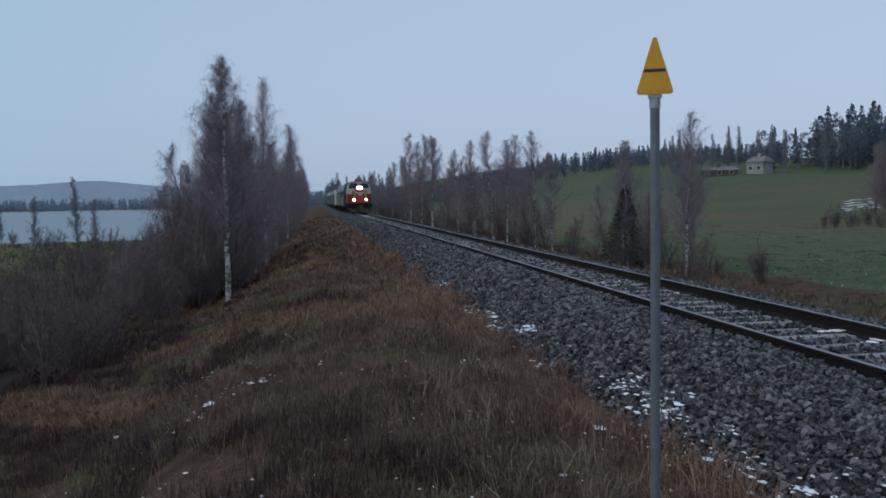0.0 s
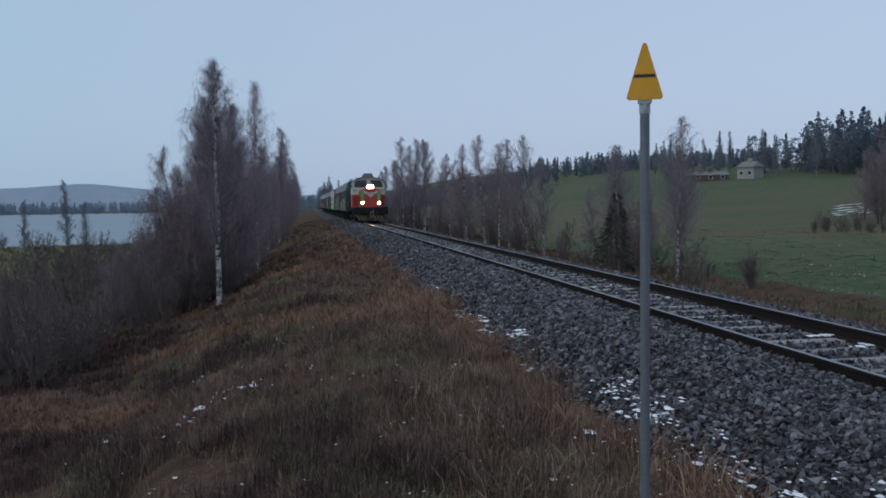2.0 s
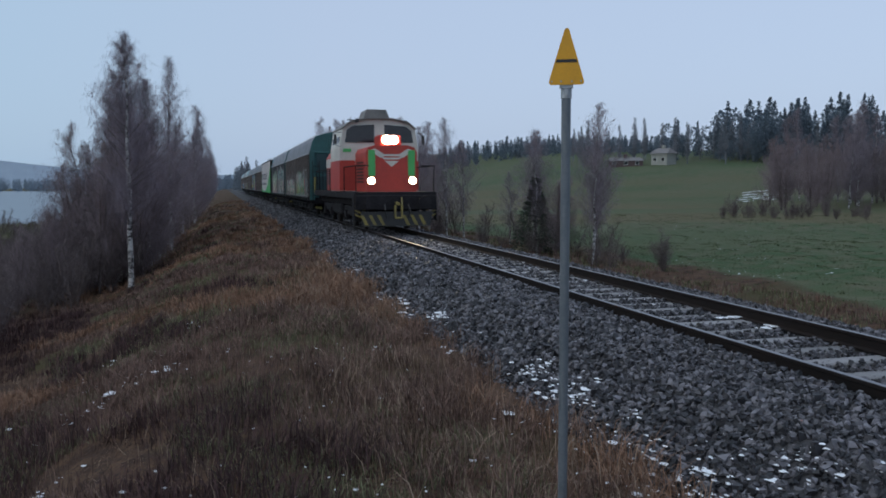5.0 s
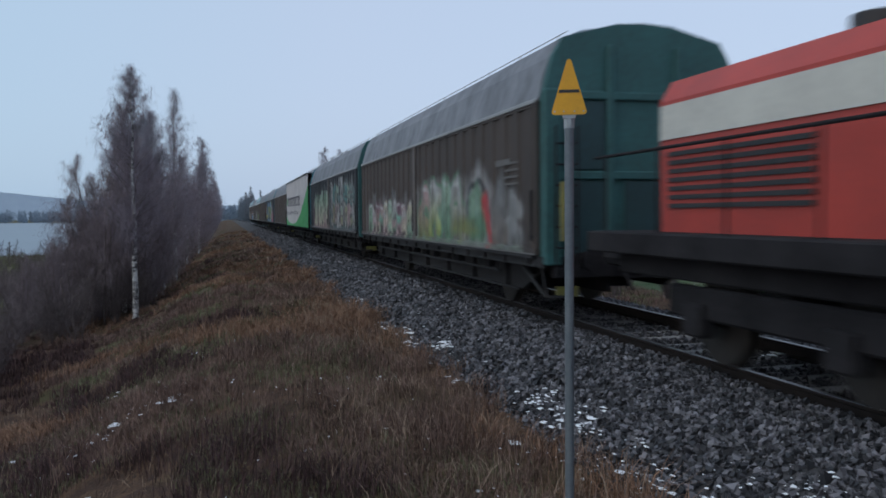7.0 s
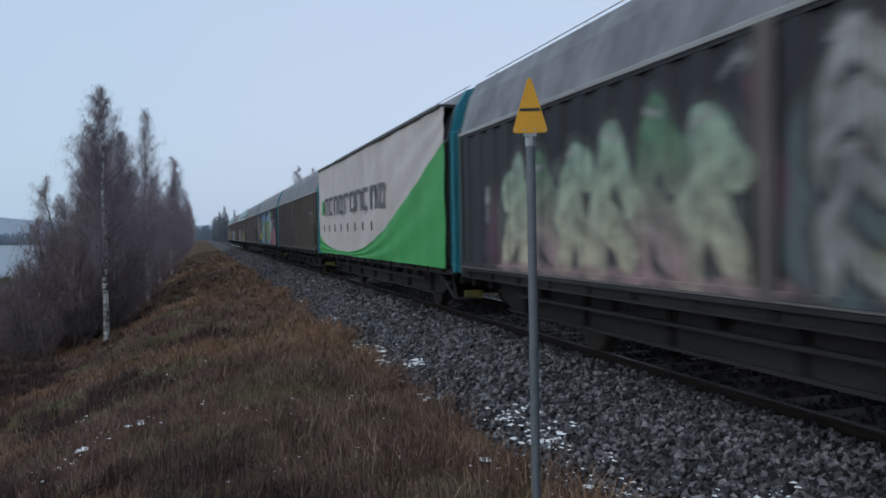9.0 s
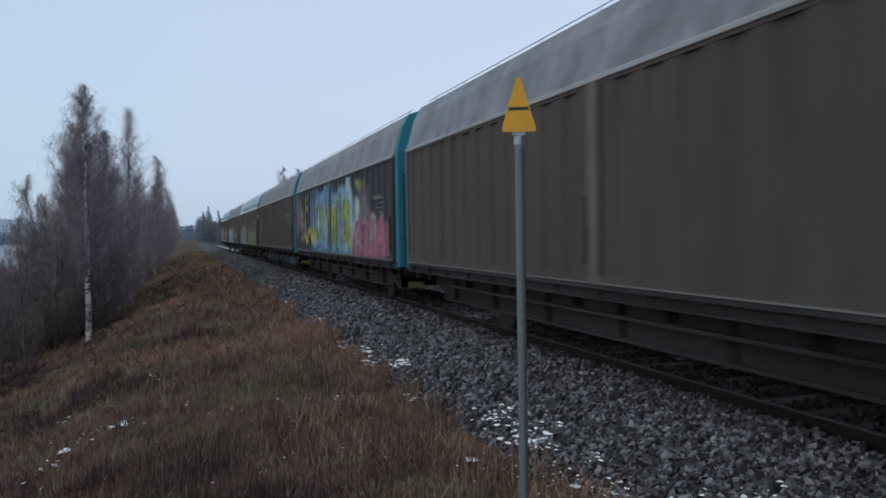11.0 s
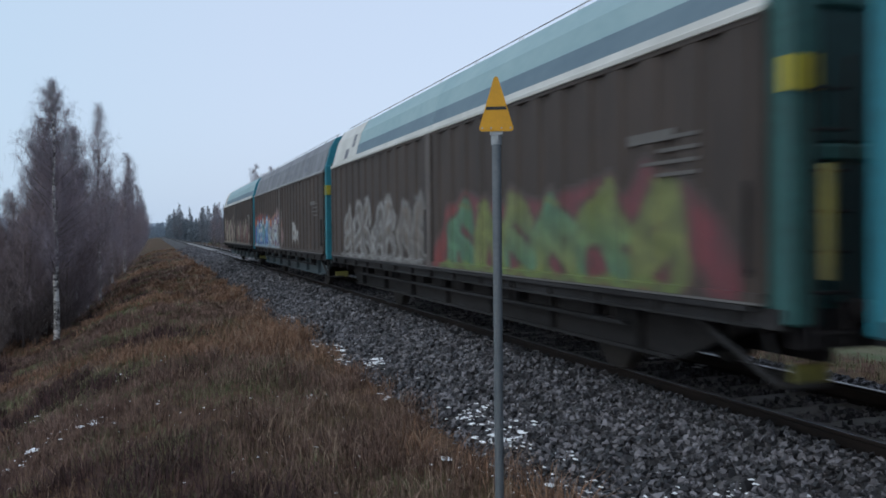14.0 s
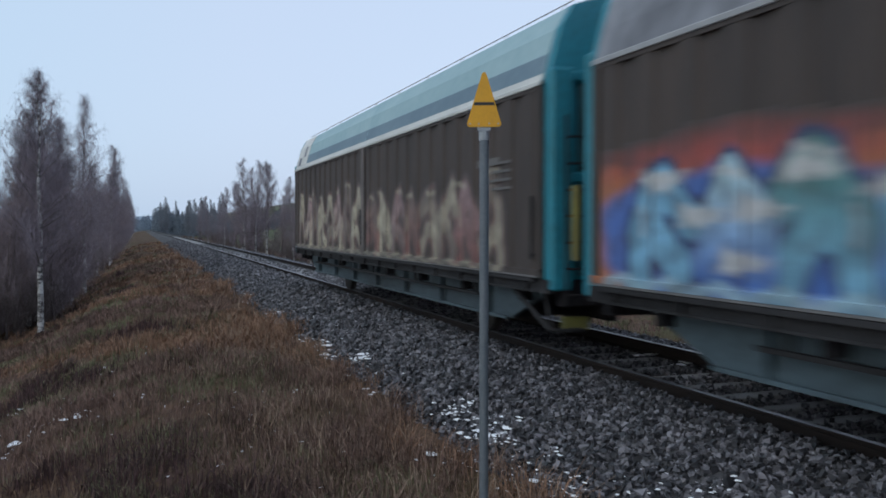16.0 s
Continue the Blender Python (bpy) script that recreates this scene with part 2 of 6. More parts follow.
def to_mesh(name, bm, smooth=False):
    me = bpy.data.meshes.new(name)
    bm.normal_update()
    bm.to_mesh(me)
    bm.free()
    if smooth:
        me.polygons.foreach_set("use_smooth", [True] * len(me.polygons))
    return me


def part(name, bm, material, parent=None, label="", smooth=False):
    return put(name, to_mesh(name, bm, smooth), material, parent, label)


def thing(name, label, category, group="", m=None):
    ob = tagged(new(name), label, category, group)
    ob.empty_display_size = 0.2
    if m is not None:
        ob.matrix_world = m
    return ob


def box(bm, x0, x1, y0, y1, z0, z1, bev=0.0):
    r = bmesh.ops.create_cube(bm, size=1.0)
    for v in r["verts"]:
        v.co = Vector(((x0 + x1) / 2 + v.co.x * (x1 - x0), (y0 + y1) / 2 + v.co.y * (y1 - y0), (z0 + z1) / 2 + v.co.z * (z1 - z0)))
    if bev:
        es = list({e for v in r["verts"] for e in v.link_edges})
        bmesh.ops.bevel(bm, geom=es, offset=bev, segments=1, affect="EDGES")
    return bm


def boxes(*rows, bev=0.0):
    bm = bmesh.new()
    for r in rows:
        box(bm, *r, bev=bev)
    return bm


def rod(bm, a, b, r0, r1=None, seg=8):
    """A closed tapered bar from a to b."""
    a, b = Vector(a), Vector(b)
    d = b - a
    res = bmesh.ops.create_cone(bm, cap_ends=True, segments=seg, radius1=r0, radius2=r0 if r1 is None else r1, depth=d.length)
    m = Matrix.Translation((a + b) / 2) @ d.to_track_quat("Z", "Y").to_matrix().to_4x4()
    bmesh.ops.transform(bm, matrix=m, verts=res["verts"])
    return bm


def rods(*rows, seg=8):
    bm = bmesh.new()
    for r in rows:
        rod(bm, *r, seg=seg)
    return bm


def extrude(profile, y0, y1, closed=True, steps=1):
    """A profile of (x, z) drawn along y."""
    bm = bmesh.new()
    rings = [[bm.verts.new((x, y0 + (y1 - y0) * k / steps, z)) for x, z in profile] for k in range(steps + 1)]
    n = len(profile)
    for a, b in zip(rings, rings[1:]):
        for i in range(n if closed else n - 1):
            j = (i + 1) % n
            bm.faces.new((a[i], a[j], b[j], b[i]))
    if closed:
        bm.faces.new(rings[0][::-1])
        bm.faces.new(rings[-1])
    bmesh.ops.recalc_face_normals(bm, faces=bm.faces)
    return bm


def raw(name, verts, faces):
    me = bpy.data.meshes.new(name)
    me.from_pydata(np.asarray(verts, float).tolist(), [], faces if isinstance(faces, list) else faces.tolist())
    return me


def smooth01(a, b, v):
    t = np.clip((v - a) / (b - a), 0, 1)
    return t * t * (3 - 2 * t)


# ---------------------------------------------------------------- the lie of the land
CROSS_X = [-400, -120, -60, -30, -18, -15, -12.5, -10.5, -9, -7.5, -6, -4, -2.9, -2.3, 2.3, 2.9, 4.2, 6.2, 9, 14, 40, 400]
CROSS_Z = [-5.0, -5.0, -4.95, -4.75, -4.25, -3.85, -3.4, -2.98, -2.35, -1.5, -0.95, -0.72, -0.64, -0.66, -0.66, -0.72, -1.1, -1.7, -1.95, -1.85, -1.75, -1.6]


def lie(x, y):
    """Height of the ground."""
    x, y = np.asarray(x, float), np.asarray(y, float)
    z = np.interp(x, CROSS_X, CROSS_Z)
    bumps = 0.10 * np.sin(x * 0.9 + 1.3 * np.sin(y * 0.31)) * np.sin(y * 0.6 + x * 0.4) + 0.05 * np.sin(x * 2.3 + y * 1.7) * np.sin(y * 2.9 - x)
    z = z + bumps * smooth01(3.0, 5.0, np.abs(x)) * (0.4 + 0.6 * smooth01(4, 9, np.abs(x)))
    lake = smooth01(-18, -40, x) * smooth01(150, 190, y) * (1 - smooth01(1250, 1400, y))
    z = z - 3.2 * lake
    # the slope with the fields
    away = np.hypot(x + 6, y)
    hill = smooth01(85, 420, away) * smooth01(20, 125, x)
    z = z + 18.0 * hill
    z = z + 16.0 * smooth01(300, 900, away) * smooth01(60, 200, x)
    return z


def ground():
    gx = np.concatenate([-np.geomspace(3000, 20, 40), np.arange(-19.6, 20, 0.4), np.geomspace(20.4, 3000, 60)])
    gy = np.concatenate([-np.geomspace(600, 10, 14), np.arange(-9.5, 60, 0.5), np.geomspace(60.5, 4200, 90)])
    X, Y = np.meshgrid(gx, gy)
    Z = lie(X, Y)
    nx, ny = len(gx), len(gy)
    idx = np.arange(nx * ny).reshape(ny, nx)
    faces = np.stack([idx[:-1, :-1], idx[:-1, 1:], idx[1:, 1:], idx[1:, :-1]], -1).reshape(-1, 4)
    me = raw("ground", np.stack([X, Y, Z], -1).reshape(-1, 3), faces)
    me.polygons.foreach_set("use_smooth", [True] * len(me.polygons))
    x, y = X.ravel(), Y.ravel()
    wob = 1.5 * np.sin(y * 0.13) + 0.8 * np.sin(y * 0.41)
    away = np.hypot(x + 6, y)
    field = smooth01(11.0, 14.5, x + wob * 0.5)
    meadow = smooth01(70, 84, away + 4 * np.sin(x * 0.11)) * (1 - smooth01(96, 112, away + 5 * np.sin(x * 0.07))) * smooth01(10, 20, x)
    meadow = np.maximum(meadow, (0.42 + 0.16 * np.sin(away * 0.16) + 0.35 * (1 - smooth01(40, 75, x))) * smooth01(104, 125, away) * (1 - smooth01(210, 260, away)) * smooth01(10, 25, x))
    meadow = np.maximum(meadow, 0.8 * smooth01(-16, -30, x) * smooth01(60, 120, y))
    soil = smooth01(-12.5, -16, x) * (1 - smooth01(-20, -40, x)) * 0.75
    zone = me.color_attributes.new("zone", "FLOAT_COLOR", "POINT")
    zone.data.foreach_set("color", np.stack([field, meadow, soil, np.ones_like(field)], -1).ravel())
    ob = put("ground", me, M_GROUND)
    tagged(ob, "brown dead grass bank falling to green winter fields", "ground", kind="structure")


ground()
lake = bmesh.new()
bmesh.ops.create_grid(lake, x_segments=1, y_segments=1, size=0.5)
lake_ob = part("water", lake, M_LAKE)
lake_ob.data.transform(Matrix.Translation((-1010, 720, -6.0)) @ Matrix.Diagonal((2000, 1300, 1, 1)))
tagged(lake_ob, "pale grey still lake beyond the shore scrub", "lake", kind="structure")


# ---------------------------------------------------------------- track
Y0, Y1 = -14.0, 620.0


def track():
    bed = extrude([(-3.3, -0.9), (-2.95, -0.70), (-1.95, -0.20), (-1.25, -0.135), (-0.92, -0.115), (-0.86, -0.195), (0, -0.235), (0.86, -0.195), (0.92, -0.115), (1.25, -0.135), (1.95, -0.22), (2.95, -0.72), (3.3, -0.9)], Y0, Y1)
    tagged(part("ballast_bed", bed, M_BED), "grey crushed granite ballast shoulder under the track", "ballast", kind="structure")
    foot = [(-0.065, -0.17), (0.065, -0.17), (0.065, -0.158), (0.012, -0.14), (0.010, -0.045), (0.034, -0.032), (0.034, -0.003), (-0.034, -0.003), (-0.034, -0.032), (-0.010, -0.045), (-0.012, -0.14), (-0.065, -0.158)]
    cap = [(-0.031, -0.004), (0.031, -0.004), (0.029, 0.0), (-0.029, 0.0)]
    for s in (-1, 1):
        rail = thing("rail", "rust-brown steel rail with a worn bright head", "rail", "rails of the track")
        rail.location.x = s * 0.797
        part("web", extrude(foot, Y0, Y1), M_RAIL, rail)
        part("head", extrude(cap, Y0, Y1), M_HEAD, rail, "worn bright running surface")
    bm = boxes((-1.3, 1.3, -0.125, 0.125, -0.36, -0.172), bev=0.02)
    me = to_mesh("sleeper", bm)
    me.materials.append(M_SLEEPER)
    pl = to_mesh("tie_plate", boxes((-0.09, 0.09, -0.08, 0.08, -0.176, -0.158), bev=0.006))
    pl.materials.append(M_RAIL)
    rnd = random.Random(4)
    for k in range(290):
        ob = tagged(new("sleeper", me), "weathered grey sleeper bedded in ballast", "sleeper", "sleepers of the track")
        ob.location = (rnd.uniform(-0.02, 0.02), -8 + k * 0.61 + rnd.uniform(-0.015, 0.015), rnd.uniform(-0.008, 0.006))
        ob.rotation_euler.z = rnd.uniform(-0.008, 0.008)
        if k < 70:
            for s in (-0.797, 0.797):
                p = new("tie_plate", pl)
                p.parent, p.location.x = ob, s


track()


def stones():
    """Loose crushed stones: irregular hulls with eight corners."""
    rng = np.random.default_rng(7)
    base = np.array([[-1, -1, -1], [1, -1, -1], [1, 1, -1], [-1, 1, -1], [-1, -1, 1], [1, -1, 1], [1, 1, 1], [-1, 1, 1]], float)
    quads = np.array([[0, 3, 2, 1], [4, 5, 6, 7], [0, 1, 5, 4], [1, 2, 6, 5], [2, 3, 7, 6], [3, 0, 4, 7]])

    def lay(name, x0, x1, bands, label):
        V, F, at = [], [], 0
        for y0, y1, per, size in bands:
            n = int((x1 - x0) * (y1 - y0) * per)
            x, y = rng.uniform(x0, x1, n), rng.uniform(y0, y1, n)
            z = np.interp(x, [-3.3, -2.95, -1.95, -1.25, -0.92, -0.86, 0, 0.86, 0.92, 1.25, 1.95, 2.95], [-0.86, -0.68, -0.205, -0.135, -0.115, -0.19, -0.195, -0.19, -0.115, -0.135, -0.22, -0.72])
            sl = np.abs((y + 8) / 0.61 - np.round((y + 8) / 0.61)) * 0.61
            keep = ~((np.abs(x) < 0.9) & (sl < 0.085) & (rng.random(n) < 0.93)) & ~((np.abs(np.abs(x) - 0.797) < 0.085))
            keep &= ~((x < -2.75) & (rng.random(n) < 0.25 + 0.25 * np.sin(y * 1.3)))
            x, y, z = x[keep], y[keep], z[keep]
            n = len(x)
            s = size * rng.uniform(0.55, 1.35, (n, 1, 1)) * rng.uniform(0.6, 1.1, (n, 1, 3))
            p = (base[None] * rng.uniform(0.25, 1.15, (n, 8, 3)) + rng.normal(0, 0.18, (n, 8, 3))) * s * 0.55
            a, c = rng.uniform(0, 6.28, n), rng.uniform(-0.9, 0.9, n)
            ca, sa, cc, sc = np.cos(a)[:, None], np.sin(a)[:, None], np.cos(c)[:, None], np.sin(c)[:, None]
            px, py, pz = p[..., 0], p[..., 1] * cc - p[..., 2] * sc, p[..., 1] * sc + p[..., 2] * cc
            q = np.stack([px * ca - py * sa + x[:, None], px * sa + py * ca + y[:, None], pz + z[:, None] + rng.uniform(-0.01, 0.03, (n, 1))], -1)
            V.append(q.reshape(-1, 3))
            F.append((quads[None] + (np.arange(n) * 8)[:, None, None] + at).reshape(-1, 4))
            at += n * 8
        me = raw(name, np.concatenate(V), np.concatenate(F))
        tagged(put(name, me, M_STONE), label, "ballast", kind="stuff")
    lay("ballast_stones", -3.05, -0.7, [(-6, 2.5, 200, 0.062), (2.5, 9, 700, 0.054), (9, 16, 480, 0.060), (16, 30, 200, 0.075), (30, 60, 70, 0.085), (60, 120, 26, 0.12)], "loose grey crushed granite on the ballast shoulder")
    lay("crib_stones", -0.7, 2.4, [(-6, 3.5, 130, 0.055), (3.5, 14, 330, 0.052), (14, 30, 170, 0.06), (30, 50, 50, 0.075), (50, 90, 18, 0.10)], "small grey stones packed between the sleepers")


stones()


# ---------------------------------------------------------------- sign at the line
def plough_sign():
    x, y = -3.80, 5.24
    z = float(lie(x, y))
    s = thing("plough_sign", "grey post with a yellow triangular snowplough marker plate", "railway sign", m=pose(x, y, z, 0, 0, -23))
    top = 2.275 - z
    bm = bmesh.new()
    rod(bm, (0, 0, -0.3), (0, 0, top), 0.031, seg=20)
    part("post", bm, M_POLE, s, smooth=False)
    bm = bmesh.new()
    rod(bm, (0, 0, top - 0.06), (0, 0, top + 0.025), 0.036, seg=16)
    box(bm, -0.012, 0.012, -0.044, -0.03, top - 0.04, top + 0.01)
    box(bm, -0.045, 0.045, -0.046, -0.036, top + 0.0, top + 0.045, 0.004)
    for sx in (-1, 1):
        rod(bm, (sx * 0.02, -0.040, top + 0.0), (sx * 0.055, -0.040, top + 0.055), 0.008)
    part("bracket", bm, M_ZINC, s, "galvanised clamp")
    lo, hi, w, t = top + 0.025, top + 0.392, 0.115, 0.0
    outline = []
    for cx, cz, a0, a1, r in ((w - 0.02, lo + 0.02, -90, 17, 0.02), (0, hi - 0.017, 17, 163, 0.016), (-w + 0.02, lo + 0.02, 163, 270, 0.02)):
        for k in range(7):
            a = radians(a0 + (a1 - a0) * k / 6)
            outline.append((cx + r * math.cos(a), cz + r * math.sin(a)))
    part("plate", extrude(outline, -0.052, -0.047), M_YELLOW, s, "yellow enamelled triangle")
    zb = lo + 0.155
    hw = w * (hi - zb) / (hi - lo) + 0.004
    part("band", extrude([(-hw, zb - 0.010), (hw, zb - 0.010), (hw - 0.006, zb + 0.010), (-hw + 0.006, zb + 0.010)], -0.0545, -0.0525), M_BLACK, s, "black cross band")
    for sx in (-0.095, -0.035, 0.035, 0.095):
        part("screw", rods(((sx, -0.056, lo + 0.022), (sx, -0.052, lo + 0.022), 0.006)), M_ZINC, s)


plough_sign()


# ---------------------------------------------------------------- the train
SPEED = 15.83
WAGON, BODY = 17.35, 16.45
REAR0 = 278.2           # rear of the last wagon at the start
SIDE = 1.6
CACHE = {}


def shared(key, make, material):
    """One mesh for all alike pieces."""
    k = (key, material.name)
    if k not in CACHE:
        CACHE[k] = to_mesh(key, make())
        CACHE[k].materials.append(material)
    return CACHE[k]


def piece(name, key, make, material, parent, label="", loc=(0, 0, 0), flip=False):
    ob = new(name, shared(key, make, material))
    ob.parent, ob.location = parent, loc
    if flip:
        ob.rotation_euler.z = math.pi
    if label:
        tagged(ob, label)
    return ob


RIB = 0.034


def rib_at(y):
    """Outward depth of the pressed wall at y along the body."""
    half = (BODY - 0.30) / 2
    u = (y - 0.15) % (half + 0.004)
    step = half / int(half / 0.62)
    v = u % step
    return RIB * min(1.0, max(0.0, (v - 0.16) / 0.04) if v < 0.33 else max(0.0, (0.50 - v) / 0.04))


def ribbed(length):
    """A door leaf with pressed vertical ribs, on the side x = -SIDE, from y = 0."""
    def make():
        bm = bmesh.new()
        prof, n = [(0.0, 0.0)], int(length / 0.62)
        step = length / n
        for k in range(n):
            y = k * step
            prof += [(y + 0.16, 0.0), (y + 0.20, RIB), (y + 0.46, RIB), (y + 0.50, 0.0)]
        prof.append((length, 0.0))
        lo = [bm.verts.new((-SIDE - d, y, 1.12)) for y, d in prof]
        hi = [bm.verts.new((-SIDE - d, y, 3.28)) for y, d in prof]
        for i in range(len(prof) - 1):
            bm.faces.new((lo[i], hi[i], hi[i + 1], lo[i + 1]))
        box(bm, -SIDE - 0.038, -SIDE + 0.05, 0, length, 3.22, 3.285)
        box(bm, -SIDE - 0.062, -SIDE + 0.05, 0, length, 1.04, 1.13)
        box(bm, -SIDE - 0.04, -SIDE + 0.05, 0, 0.10, 1.10, 3.24)
        box(bm, -SIDE - 0.04, -SIDE + 0.05, length - 0.10, length, 1.10, 3.24)
        return bm
    return make


ARCH = [(-SIDE - 0.02, 3.29), (-SIDE + 0.01, 3.40), (-SIDE + 0.07, 3.63), (-SIDE + 0.16, 3.92), (-SIDE + 0.32, 4.19)]
CROWN = [(-SIDE + 0.32, 4.19), (-SIDE + 0.66, 4.33), (-0.45, 4.40), (0, 4.43), (0.45, 4.40), (SIDE - 0.66, 4.33), (SIDE - 0.32, 4.19)]


def canopy(length, a=0, b=5):
    def make():
        p = ARCH[a:b]
        return extrude(p + [(x + 0.05, z - 0.03) for x, z in p[::-1]], 0, length)
    return make


# pale colour that paints the highlight along the door track
M_TRACK = mat("highlight_pale_track", (0.17, 0.165, 0.165), (0.09, 0.086, 0.086), 0.6, 0.1, scale=1, fine=9, bump=0.05, stretch=(1, 0.3, 1))
M_GRIMEND = mat("grimy_green_end_paint", (0.030, 0.115, 0.115), (0.022, 0.070, 0.070), 0.65, scale=1.5, fine=12, bump=0.06)
M_SIGNAL = mat("faded_signal_yellow", (0.42, 0.36, 0.03), (0.30, 0.26, 0.04), 0.6, scale=3, fine=20, bump=0.04)
M_OCHRE = mat("grubby_ochre", (0.22, 0.20, 0.05), (0.13, 0.12, 0.05), 0.6, scale=3, fine=20, bump=0.04)


def wheelset(parent, y, r=0.46):
    ws = new("wheelset")
    ws.parent, ws.location = parent, (0, y, r)

    def wheel():
        bm = bmesh.new()
        for a, b, q in ((-0.065, 0.065, r), (0.045, 0.075, r + 0.028), (-0.072, -0.06, r - 0.06), (-0.10, -0.06, 0.12)):
            rod(bm, (a, 0, 0), (b, 0, 0), q, seg=28)
        for k in range(4):
            a = k * math.pi / 2
            box(bm, -0.078, -0.066, 0.2 * math.cos(a) - 0.03, 0.2 * math.cos(a) + 0.03, 0.2 * math.sin(a) - 0.03, 0.2 * math.sin(a) + 0.03)
        return bm
    for s in (-1, 1):
        piece("wheel", f"wheel{r}", wheel, M_WHEEL, ws, loc=(s * 0.80, 0, 0), flip=s > 0)
    piece("axle", f"axle{r}", lambda: rods(((-1.0, 0, 0), (1.0, 0, 0), 0.08)), M_UNDER, ws)
    WHEELS.append((ws, y, r))
    return ws


WHEELS, TRAIN = [], []


def running_gear():
    """Springs, guards and brake gear of one axle at y = 0."""
    bm = bmesh.new()
    for s in (-1, 1):
        x = s * 1.06
        box(bm, x - 0.05, x + 0.05, -0.14, 0.14, 0.36, 0.60, 0.02)
        for k in range(5):
            box(bm, x - 0.045, x + 0.045, -0.62 + 0.1 * k, 0.62 - 0.1 * k, 0.80 - 0.035 * k, 0.83 - 0.035 * k)
        for sy in (-1, 1):
            rod(bm, (x, sy * 0.17, 0.40), (x, sy * 0.30, 0.95), 0.03)
            rod(bm, (x, sy * 0.62, 0.80), (x, sy * 0.74, 0.98), 0.022)
            box(bm, s * 0.80 - 0.05, s * 0.80 + 0.05, sy * 0.52 - 0.04, sy * 0.52 + 0.04, 0.30, 0.66, 0.015)
    return bm


def lower_beam():
    """Long side beam with ribs and outriggers under the sill."""
    bm = bmesh.new()
    for s in (-1, 1):
        x = s * 1.30
        prof = [(0.4, 0.92), (1.7, 0.40), (BODY - 1.7, 0.40), (BODY - 0.4, 0.92)]
        pts = [bm.verts.new((x, y, z)) for y, z in prof] + [bm.verts.new((x - s * 0.06, y, z)) for y, z in prof]
        for f in ((0, 1, 2, 3), (7, 6, 5, 4), (0, 4, 5, 1), (1, 5, 6, 2), (2, 6, 7, 3), (3, 7, 4, 0)):
            bm.faces.new([pts[i] for i in f])
        for k in range(7):
            y = 2.3 + k * 1.96
            box(bm, x + s * 0.0, x + s * 0.09, y, y + 0.05, 0.42, 0.92)
        box(bm, x - 0.02 + s * 0.05, x + 0.02 + s * 0.05, 1.7, BODY - 1.7, 0.39, 0.43)
    bmesh.ops.recalc_face_normals(bm, faces=bm.faces)
    return bm


def end_wall():
    bm = bmesh.new()
    prof = [(-SIDE + 0.02, 1.02), (-SIDE + 0.02, 3.38), (-SIDE + 0.09, 3.63), (-SIDE + 0.17, 3.93), (-SIDE + 0.33, 4.20), (-0.45, 4.415), (0, 4.445), (0.45, 4.415),
            (SIDE - 0.33, 4.20), (SIDE - 0.17, 3.93), (SIDE - 0.09, 3.63), (SIDE - 0.02, 3.38), (SIDE - 0.02, 1.02)]
    bm = extrude(prof, 0.0, 0.16)
    return bm


def buffer():
    bm = rods(((0, 0.05, 1.0), (0, -0.28, 1.0), 0.09), ((0, -0.28, 1.0), (0, -0.44, 1.0), 0.065), ((0, -0.44, 1.0), (0, -0.465, 1.0), 0.21), seg=18)
    box(bm, -0.16, 0.16, -0.03, -0.004, 0.84, 1.16, 0.010)
    return bm


